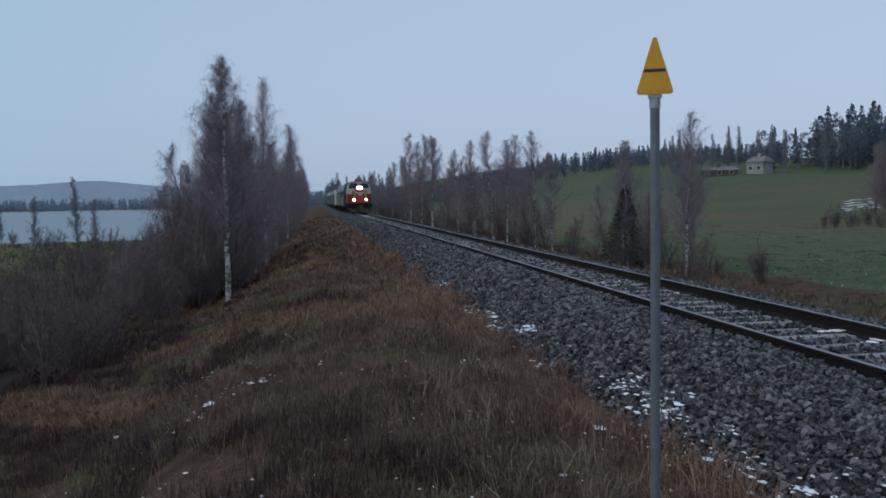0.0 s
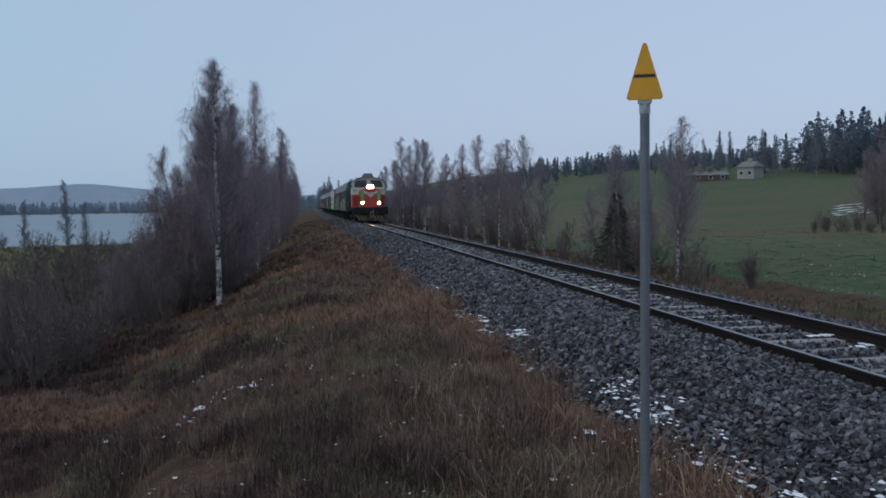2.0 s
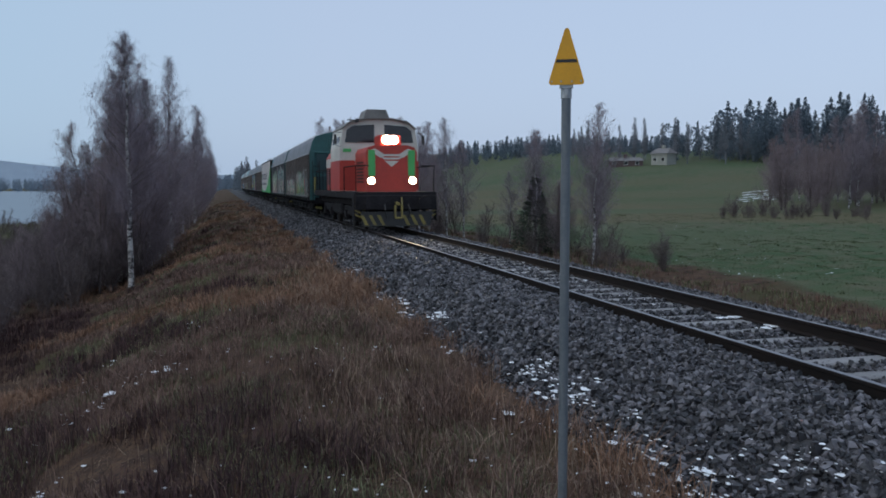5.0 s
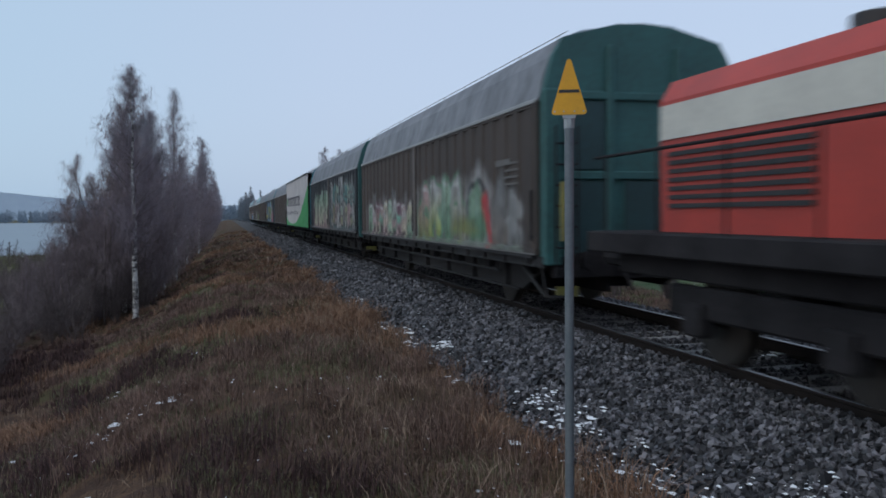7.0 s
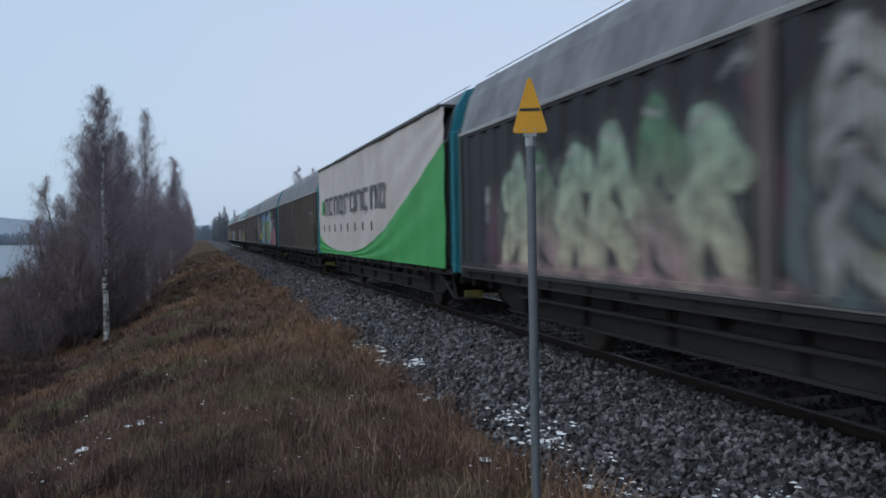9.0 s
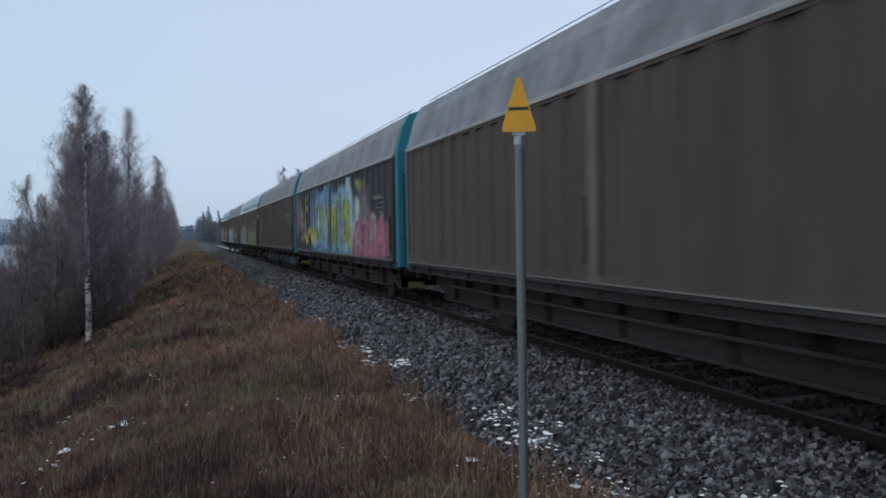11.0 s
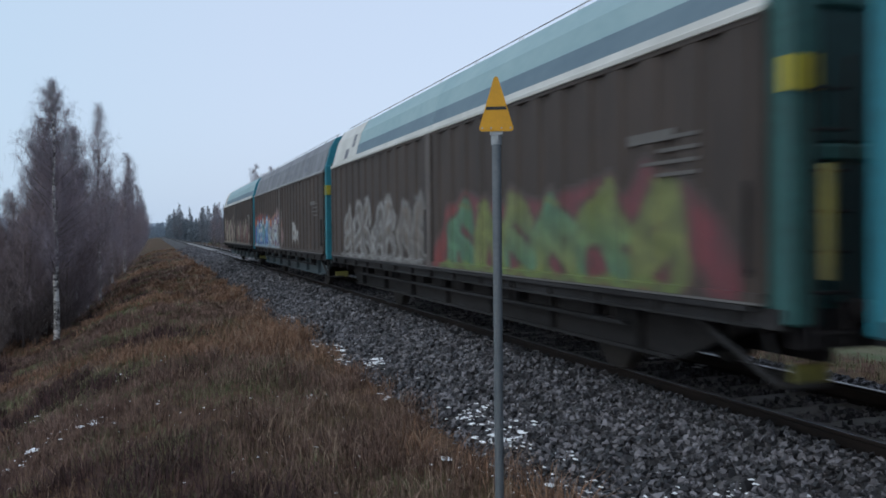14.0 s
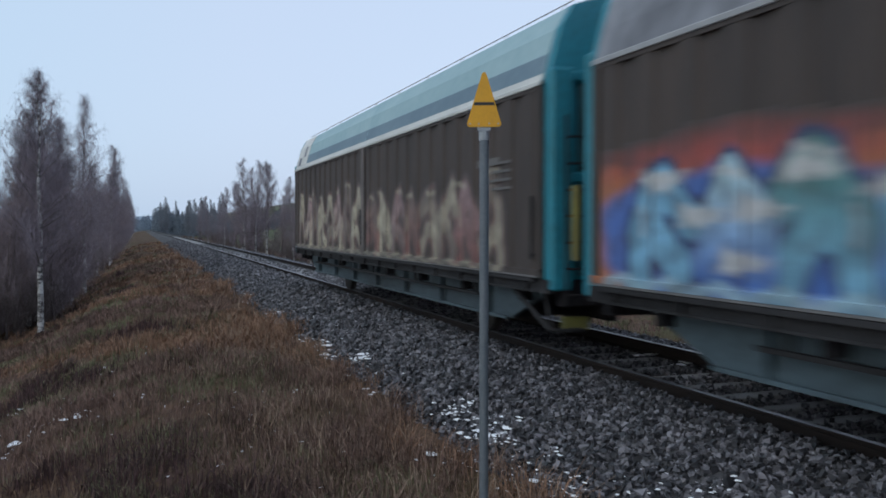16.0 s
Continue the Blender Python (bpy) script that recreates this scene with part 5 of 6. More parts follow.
    beam = part("buffer_beam", boxes((-1.48, 1.48, 0.02, 0.16, 0.78, 1.30), bev=0.02), M_UNDER, lo)
    plough = part("plough", extrude([(-1.3, 0.72), (-1.2, 0.2), (1.2, 0.2), (1.3, 0.72)], -0.06, 0.02), M_BLACK, lo, "black rail guard")
    for k in range(8):
        x = -1.15 + k * 0.3
        if abs(x) > 0.28:
            bm = bmesh.new()
            bm.faces.new([bm.verts.new(p) for p in ((x, -0.065, 0.24), (x + 0.12, -0.065, 0.24), (x - 0.06, -0.065, 0.6), (x - 0.18, -0.065, 0.6))])
            part("guard_stripe", bm, M_HAZ, plough, "worn yellow stripe on the rail guard")
    part("coupler", rods(((0, 0.1, 1.02), (0, -0.3, 1.0), 0.06), ((-0.12, -0.32, 0.95), (-0.12, -0.34, 0.5), 0.035), ((0.12, -0.32, 0.95), (0.12, -0.34, 0.5), 0.035), ((-0.12, -0.34, 0.5), (0.12, -0.34, 0.5), 0.04), ((0.12, -0.32, 0.95), (0.2, 0.1, 1.25), 0.025)), M_HAZ, lo, "yellow screw coupling")
    part("fuel_tank", boxes((-1.25, 1.25, 5.4, 7.8, 0.45, 0.95), bev=0.08), M_UNDER, lo)
    for yb in (3.2, 10.0):
        part("bogie", boxes(*[(s * 1.12 - 0.06, s * 1.12 + 0.06, yb - 1.7, yb + 1.7, 0.5, 0.85) for s in (-1, 1)], *[(s * 1.16 - 0.1, s * 1.16 + 0.1, yb + d - 0.18, yb + d + 0.18, 0.32, 0.68) for s in (-1, 1) for d in (-1.1, 1.1)], (-1.05, 1.05, yb - 0.25, yb + 0.25, 0.5, 0.9), bev=0.03), M_UNDER, lo)
        for d in (-1.1, 1.1):
            wheelset(lo, yb + d, 0.5)
    part("rear_buffer", rods(*[((s * 0.95, L, 1.05), (s * 0.95, L + 0.45, 1.05), 0.11) for s in (-1, 1)], ((0, L - 0.1, 1.0), (0, L + 0.6, 0.98), 0.05)), M_UNDER, lo)


locomotive()


# ---------------------------------------------------------------- trees and scrub
def ribbons(rows, rng):
    """Thin tapering twigs as slim three-cornered blades: rows of base, tip, width."""
    a, b, w = (np.array([r[k] for r in rows]) for k in range(3))
    d = b - a
    side = np.cross(d, rng.normal(size=a.shape))
    side /= np.linalg.norm(side, axis=1, keepdims=True) + 1e-9
    n = len(a)
    V = np.empty((n, 3, 3))
    V[:, 0], V[:, 1], V[:, 2] = a - side * w[:, None] / 2, a + side * w[:, None] / 2, b
    return V.reshape(-1, 3), np.arange(n * 3).reshape(-1, 3)


def grow(seed, h, spread, twigs, low=0.12, trunk_r=0.13, droop=0.25, stems=1, twig_w=0.013):
    """Trunk, limbs and twigs of one bare broadleaf tree."""
    rng = np.random.default_rng(seed)
    trunk, limbs, fine = bmesh.new(), bmesh.new(), []
    for s in range(stems):
        base = np.array([0, 0, -0.3]) if stems == 1 else np.array([rng.uniform(-0.25, 0.25), rng.uniform(-0.25, 0.25), -0.3])
        lean = rng.normal(size=2) * (0.018 if stems == 1 else 0.05 if h > 5 else 0.14) * h
        hh = h * (1 if s == 0 else rng.uniform(0.65, 0.95))
        k = 9
        pts = []
        for i in range(k + 1):
            u = i / k
            wob = rng.normal(size=2) * 0.012 * h * u
            pts.append(base + np.array([lean[0] * u + wob[0], lean[1] * u + wob[1], hh * u + 0.3 * (1 - u)]))
        rad = [max(trunk_r / math.sqrt(stems) * (1 - i / k) ** 0.85, 0.012) for i in range(k + 1)]
        rings = []
        for p, r in zip(pts, rad):
            rings.append([trunk.verts.new((p[0] + r * math.cos(a), p[1] + r * math.sin(a), p[2])) for a in np.linspace(0, 2 * math.pi, 9)[:-1]])
        for q, e in zip(rings, rings[1:]):
            for i in range(8):
                trunk.faces.new((q[i], q[(i + 1) % 8], e[(i + 1) % 8], e[i]))
        trunk.faces.new(rings[-1])
        nl = int(84 / stems) + 6
        for j in range(nl):
            u = low + (0.99 - low) * (j + rng.random()) / nl
            v = (u - low) / (1 - low)
            i = min(int(u * k), k - 1)
            p = pts[i] + (pts[i + 1] - pts[i]) * (u * k - i)
            a = rng.uniform(0, 6.283)
            ln = spread * ((1 - v) ** 0.8 * min(1.0, 0.6 + 1.4 * v) + 0.06) * rng.uniform(0.45, 1.12)
            up = rng.uniform(0.7, 1.7)
            d = np.array([math.cos(a), math.sin(a), up])
            d = d / np.linalg.norm(d) * ln * 1.25
            mid = p + d * 0.55 + np.array([math.cos(a), math.sin(a), 0]) * ln * 0.08
            q = p + d
            r0 = max(rad[i] * 0.22, 0.006)
            rod(limbs, p, mid, r0 * 1.3, 0.008, seg=3)
            rod(limbs, mid, q, 0.008, 0.003, seg=3)
            nt = int(twigs * 0.52 / (nl * stems) * (0.35 + 1.3 * ln / spread))
            f = rng.uniform(0.05, 1.05, nt)
            o = p + d * f[:, None] + rng.normal(size=(nt, 3)) * 0.05 * ln
            t = rng.normal(size=(nt, 3)) * 0.75 + np.array([math.cos(a) * 0.35, math.sin(a) * 0.35, 0.35])
            t = t / np.linalg.norm(t, axis=1, keepdims=True) * (rng.uniform(0.25, 1.0, nt) * (0.20 + 0.045 * h) * (1.15 - 0.5 * u))[:, None]
            fine += list(zip(o, o + t, twig_w * rng.uniform(0.5, 1.1, nt)))
            for _ in range(2):
                g = o + t * rng.uniform(0.3, 1.0, nt)[:, None]
                e = g + t * 0.2 + rng.normal(size=(nt, 3)) * 0.07 * (1 + 0.05 * h) + np.array([0, 0, -1.0]) * (droop * rng.uniform(0.2, 1.9, nt))[:, None]
                fine += list(zip(g, e, twig_w * rng.uniform(0.4, 0.75, nt)))
    return trunk, limbs, ribbons(fine, rng)


def tree(name, label, category, group, spec, m, bark=None, twig=None):
    t = thing(name, label, category, group, m)
    trunk, limbs, (v, f) = grow(**spec)
    part("trunk", trunk, bark or M_BARK, t, smooth=True)
    tagged(part("branchwork", limbs, M_LIMB, t), kind="stuff")
    tagged(put("crown", raw("crown", v, f), twig or M_TWIG, t), kind="stuff")
    return t


def at(x, y, rz=0, dz=0.0):
    return pose(x, y, float(lie(x, y)) + dz, 0, 0, rz)


BIRCH = "tall bare birch with white bark and purple-brown twigs"
GROUP_L, GROUP_R = "birches along the lake side of the bank", "birches along the field side of the line"
TOP_A = tree("birch", BIRCH, "tree", GROUP_L, dict(seed=1, h=10.9, spread=2.7, twigs=16000, low=0.24, trunk_r=0.13), at(-9.85, 37.8))
TOP_B = tree("birch", BIRCH, "tree", GROUP_L, dict(seed=2, h=12.0, spread=2.2, twigs=8000, low=0.26, trunk_r=0.12), at(-9.1, 54.0))
TOP_C = tree("birch", BIRCH, "tree", GROUP_L, dict(seed=3, h=12.0, spread=2.9, twigs=13000, low=0.06, trunk_r=0.12), at(-8.75, 88))
TOP_D = tree("birch", "slim bare birch with pale bark and thin crown", "tree", GROUP_R, dict(seed=4, h=8.6, spread=2.2, twigs=5200, low=0.24, trunk_r=0.075), at(9.3, 62))
TOP_E = tree("alder", "bare dark-barked alder with dense purple-brown twigs", "tree", "alders among the birches", dict(seed=6, h=8.0, spread=3.3, twigs=13000, low=0.04, trunk_r=0.09, stems=2), at(-12.0, 43.4), M_LIMB, M_THICKET)
KINDS = [(TOP_A, 10.7), (TOP_B, 11.8), (TOP_C, 12.0), (TOP_D, 8.6), (TOP_E, 8.0)]
# kind, x, y, height
PLACES_L = [(0, -9.7, 46.0, 8.9), (2, -9.5, 50.0, 7.8), (4, -9.75, 41.4, 7.4), (0, -10.9, 43.2, 9.4), (4, -10.3, 43.0, 7.2), (4, -12.2, 41.2, 6.6), (4, -11.3, 46.0, 7.8), (2, -11.4, 42.5, 8.4), (4, -13.1, 39.0, 5.0), (4, -12.6, 45.0, 6.4), (3, -13.6, 42.0, 5.0),
            (4, -10.6, 50.5, 7.0), (4, -10.2, 57, 6.6), (4, -10.0, 63, 7.0), (2, -9.8, 70, 8.6), (2, -9.4, 77, 9.2), (4, -9.3, 83, 8), (2, -8.9, 97, 10.6), (2, -9.2, 106, 10.2), (2, -8.8, 117, 10.4), (2, -8.7, 129, 10.4),
            (2, -8.7, 143, 10.0), (2, -8.6, 160, 10.0), (2, -8.6, 180, 10), (2, -8.5, 203, 10), (2, -8.7, 228, 10), (2, -8.6, 258, 10), (2, -8.8, 300, 10), (2, -8.8, 350, 10),
            (4, -11.3, 39.6, 6.0), (4, -9.9, 46.5, 7.0), (4, -10.2, 42.6, 6.4), (2, -10.9, 45.5, 9.0), (4, -14.2, 37.4, 4.2), (4, -15.0, 44, 4.4), (4, -13.4, 51, 5.6), (4, -14.6, 57, 5.6), (4, -9.2, 92, 8), (4, -9.2, 111, 8), (4, -9.0, 136, 8)]
PLACES_R = [(2, 6.8, 100, 11.4), (1, 6.4, 107, 12.0), (0, 7.6, 96, 10.8), (2, 8.2, 110, 11.4), (2, 7.4, 118, 10), (2, 7.2, 127, 10), (2, 7.0, 140, 10), (2, 7.6, 155, 10), (2, 7.2, 176, 10), (2, 7.4, 200, 9.6),
            (2, 7.9, 80, 8.4), (4, 8.1, 75, 7.4), (2, 7.7, 70.5, 8.6), (2, 8.4, 66.5, 9.2), (4, 9.4, 68, 7.4), (3, 8.0, 60.0, 8.0), (4, 8.6, 57.0, 5.8), (3, 8.4, 53.6, 8.2), (3, 9.0, 51.6, 6.6), (3, 10.6, 47.2, 4.6), (4, 9.6, 84, 7.4), (4, 8.4, 90, 7.8),
            (3, 9.2, 39.2, 6.4), (3, 10.9, 36.2, 7.5), (3, 10.2, 34.8, 6.0), (3, 11.9, 38.0, 5.6), (3, 9.9, 41.6, 6.6), (4, 10.0, 38.6, 4.2), (4, 10.9, 40.5, 4.0), (4, 7.2, 104, 7.6), (4, 7.4, 113, 7.6)]
rnd = random.Random(11)
for places, grp in ((PLACES_L, GROUP_L), (PLACES_R, GROUP_R)):
    for k, x, y, h in places:
        src, h0 = KINDS[k]
        h += (0.7 if x > -11.8 else -0.6) if x < 0 else 0.0
        t = copy_thing(src, at(x, y, rnd.uniform(0, 360)))
        s = h / h0
        t.scale = (s * rnd.uniform(0.9, 1.1), s * rnd.uniform(0.9, 1.1), s)
        tagged(t, group=grp if k < 4 else "alders among the birches")
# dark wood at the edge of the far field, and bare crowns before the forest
FARTREE = tree("birch", "bare birch before the forest, misty grey put into its colour", "tree", "birches before the far forest", dict(seed=8, h=11, spread=1.7, twigs=2600, low=0.12, trunk_r=0.12, twig_w=0.05), at(96, 226), M_MIDTWIG, M_MIDTWIG)
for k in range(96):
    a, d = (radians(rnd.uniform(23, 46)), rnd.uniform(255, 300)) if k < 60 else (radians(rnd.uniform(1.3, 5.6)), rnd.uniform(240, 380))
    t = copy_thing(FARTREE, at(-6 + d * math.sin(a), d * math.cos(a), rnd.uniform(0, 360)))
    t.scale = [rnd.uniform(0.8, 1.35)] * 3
for k in range(44):
    a, d = radians(rnd.uniform(36.0, 50)), rnd.uniform(108, 150)
    t = copy_thing(rnd.choice((TOP_C, TOP_E, TOP_E)), at(-6 + d * math.sin(a), d * math.cos(a), rnd.uniform(0, 360)))
    t.scale = [rnd.uniform(1.0, 1.3)] * 3
    tagged(t, group="dark wood beside the field")
for x, y, s in ((-46, 128, 0.75), (-40, 128, 1.0), (-62, 118, 0.8), (-66, 116, 0.7), (-36, 122, 0.7), (-58, 150, 0.7)):
    t = copy_thing(FARTREE, at(x, y, rnd.uniform(0, 360)))
    t.scale = [s] * 3
    tagged(t, group="lone trees by the lake")

# thickets of bare scrub
SHRUB = []
for k in range(3):
    SHRUB.append(tree("shrub", "dense leafless scrub with dark reddish-brown twigs", "shrub", "scrub along the embankment", dict(seed=20 + k, h=2.6 + 0.4 * k, spread=1.0, twigs=2400, low=0.04, trunk_r=0.045, stems=5, droop=0.02, twig_w=0.011), at(-14.5 - 2.4 * k, 30 + 3 * k), M_LIMB, M_SCRUB))
srnd = random.Random(5)


def scrub(x, y, s):
    o = copy_thing(srnd.choice(SHRUB), at(x, y, srnd.uniform(0, 360)))
    o.scale = (s * srnd.uniform(0.9, 1.3), s * srnd.uniform(0.9, 1.3), s)


for k in range(140):
    y = 24 + 80 * srnd.random() ** 1.2
    scrub(-10.9 - 0.12 * max(0.0, 42 - y) - srnd.random() ** 1.2 * (9 + 0.12 * y), y, srnd.uniform(0.6, 1.25))
for k in range(26):
    scrub(-10.6 - srnd.uniform(0, 4.5), srnd.uniform(38, 58), srnd.uniform(1.0, 1.6))
for k in range(32):
    y = 40 + 4.8 * k
    scrub(-9.6 - srnd.uniform(0, 2.2), y, srnd.uniform(0.8, 1.5))
for k in range(48):
    y = 50 + 3.2 * k
    scrub(7.2 + srnd.uniform(0, 3.6), y, srnd.uniform(0.7, 1.35))
for k in range(16):
    scrub(8.8 + srnd.uniform(0, 4), 30 + srnd.uniform(0, 22), srnd.uniform(0.4, 0.75))
for k in range(26):
    a, d = radians(srnd.uniform(33, 42)), srnd.uniform(88, 100)
    scrub(-6 + d * math.sin(a), d * math.cos(a), srnd.uniform(0.5, 0.9))
for k in range(22):
    scrub(-24 - 60 * srnd.random(), 60 + 100 * srnd.random(), srnd.uniform(0.8, 1.5))


def crowns(rng, x, y, z, h, m):
    """Many far trees, pointed and round ones mixed, each a cloud of small clumps round its stem."""
    n = len(x)
    u = rng.random((n, m)) ** 0.9
    a = rng.uniform(0, 6.283, (n, m))
    slim = rng.uniform(0.12, 0.20, (n, 1)) * h[:, None]
    leafy = rng.random((n, 1)) < 0.4
    bare = np.where(leafy, rng.uniform(0.15, 0.35, (n, 1)), rng.uniform(0.0, 0.15, (n, 1)))
    shape = np.where(leafy, 1.5 * np.sqrt(np.clip(1 - (1.8 * u - 0.8) ** 2, 0, 1)), (1 - u) ** 0.8) * np.sqrt(rng.uniform(0.02, 1.1, (n, m)))
    r = slim * shape
    c = np.stack([x[:, None] + r * np.cos(a), y[:, None] + r * np.sin(a), z[:, None] + h[:, None] * (bare + (1 - bare) * u) * np.where(leafy, 0.85, 1.0)], -1)
    size = (h[:, None] * np.where(leafy, 0.040, 0.034 + 0.04 * (1 - u)) * math.sqrt(150 / m))[..., None, None]
    V = c[:, :, None] + rng.normal(0, 0.75, (n, m, 3, 3)) * size * np.array([1.0, 1.0, 1.1])
    return V.reshape(-1, 3), np.arange(n * m * 3).reshape(-1, 3)


def far_wood(name, label, pts, material, seed, clumps=150):
    rng = np.random.default_rng(seed)
    x, y, h = (np.array([p[k] for p in pts]) for k in range(3))
    v, f = crowns(rng, x, y, lie(x, y) - 0.3, h, clumps)
    me = raw(name, v, f)
    tagged(put(name, me, material), label, "forest", kind="stuff")


def wedge(rng, az0, az1, d0, d1, n, h0, h1):
    """Trees spread over a wedge of the land as seen from the bank."""
    out = []
    for _ in range(n):
        a, d = radians(rng.uniform(az0, az1)), rng.uniform(d0, d1)
        out.append((-6 + d * math.sin(a), d * math.cos(a), rng.uniform(h0, h1)))
    return out


frnd = random.Random(9)
# far woods wear haze-tinted colours; no air haze is modelled
far_wood("far_forest", "dark mixed forest edge behind the fields, haze in its colour", wedge(frnd, 33, 60, 262, 330, 330, 7, 20) + wedge(frnd, 29.5, 34, 275, 300, 16, 8, 15), M_MIDWOOD, 1, 420)
far_wood("far_forest", "low forest line beyond the meadows, mist in its colour", wedge(frnd, 4, 31, 330, 420, 620, 3.5, 8.5), M_MIDWOOD, 2)
far_wood("far_forest", "woods beside the vanishing track, mist in their colour", wedge(frnd, 0.9, 5.5, 300, 420, 120, 7, 11), M_MISTWOOD, 3, 300)
far_wood("far_forest", "forest on the far lake shore, haze in its colour", [(-30 - 900 * frnd.random(), 1290 + 160 * frnd.random(), frnd.uniform(8, 20)) for _ in range(1300)] + wedge(frnd, -3, 1.2, 500, 640, 90, 7, 11), M_FARWOOD, 4)


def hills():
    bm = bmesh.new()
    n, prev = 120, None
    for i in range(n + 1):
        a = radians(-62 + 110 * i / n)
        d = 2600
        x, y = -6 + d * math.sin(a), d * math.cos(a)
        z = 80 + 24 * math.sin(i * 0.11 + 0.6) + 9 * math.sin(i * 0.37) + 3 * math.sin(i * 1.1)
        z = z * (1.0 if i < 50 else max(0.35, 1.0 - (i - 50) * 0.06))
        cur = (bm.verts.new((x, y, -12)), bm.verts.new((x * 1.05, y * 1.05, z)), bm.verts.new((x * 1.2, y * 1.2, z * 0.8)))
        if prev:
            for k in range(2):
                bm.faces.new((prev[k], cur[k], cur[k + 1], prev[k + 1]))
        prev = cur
    tagged(part("backdrop", bm, M_HILL), "wooded hills in the distance, pale blue haze in their colour", "hills", kind="structure")


hills()


def spruce(name, m, h, seed, label):
    rng = np.random.default_rng(seed)
    t = thing(name, label, "tree", "", m)
    part("trunk", rods(((0, 0, -0.2), (0, 0, h * 0.95), 0.05, 0.01)), M_LIMB, t)
    rows = []
    for _ in range(4200):
        u = rng.random() ** 0.8
        a = rng.uniform(0, 6.283)
        r = (1 - u) * h * 0.34 * rng.uniform(0.3, 1.0) + 0.04
        z = 0.12 + u * h * 0.95
        p = np.array([r * math.cos(a), r * math.sin(a), z])
        d = np.array([math.cos(a + rng.normal() * 0.5), math.sin(a + rng.normal() * 0.5), rng.uniform(-0.5, 0.25)]) * rng.uniform(0.1, 0.28)
        rows.append((p, p + d, 0.05))
    v, f = ribbons(rows, rng)
    put("needles", raw("needles", v, f), M_SPRUCE, t)


spruce("spruce", at(9.2, 39.5), 4.0, 1, "small dark green spruce at the field edge")


# ---------------------------------------------------------------- farm on the hill
M_PLASTER = mat("dull_cream_plaster", (0.33, 0.33, 0.30), (0.26, 0.26, 0.24), 0.85, scale=1, fine=6)
M_ROOFTILE = mat("grey_tin_roof", (0.20, 0.19, 0.19), (0.14, 0.13, 0.13), 0.8, scale=1, fine=6)
M_BARN = mat("weathered_red_boards", (0.115, 0.075, 0.075), (0.085, 0.058, 0.058), 0.85, scale=1, fine=6)


def house(name, label, x, y, rz, w, d, h, ridge, wall, n):
    t = thing(name, label, "house", m=at(x, y, rz))
    walls = part("wall", boxes((-w / 2, w / 2, -d / 2, d / 2, -1.0, h)), wall, t)
    bm = bmesh.new()
    vs = [bm.verts.new(p) for p in ((-w / 2 - 0.5, -d / 2 - 0.5, h), (w / 2 + 0.5, -d / 2 - 0.5, h), (w / 2 + 0.5, d / 2 + 0.5, h), (-w / 2 - 0.5, d / 2 + 0.5, h), (-w / 2 + 0.6, 0, h + ridge), (w / 2 - 0.6, 0, h + ridge))]
    for f in ((0, 1, 5, 4), (1, 2, 5), (2, 3, 4, 5), (3, 0, 4), (3, 2, 1, 0)):
        bm.faces.new([vs[i] for i in f])
    roof = part("roof", bm, M_ROOFTILE, t)
    part("chimney", boxes((-0.5, 0.5, -0.4, 0.4, h + ridge - 0.6, h + ridge + 0.9)), wall, roof)
    for k in range(n):
        cx = -w / 2 + (k + 0.5) * w / n
        for z in ((0.9,) if h > 2 else (0.1,)):
            win = part("window", boxes((cx - 0.6, cx + 0.6, -d / 2 - 0.05, -d / 2 + 0.02, z, z + 1.1)), M_WHITE, t)
            part("pane", boxes((cx - 0.5, cx + 0.5, -d / 2 - 0.07, -d / 2 - 0.045, z + 0.1, z + 1.0)), M_GLASS, win)


house("farmhouse", "small cream farmhouse on the hill beyond the field", 122, 226, -62, 5.4, 5.0, 3.2, 1.7, M_PLASTER, 2)
house("barn", "long low red barn beside the farmhouse", 112.5, 232, -24, 10, 6, 1.3, 1.1, M_BARN, 3)


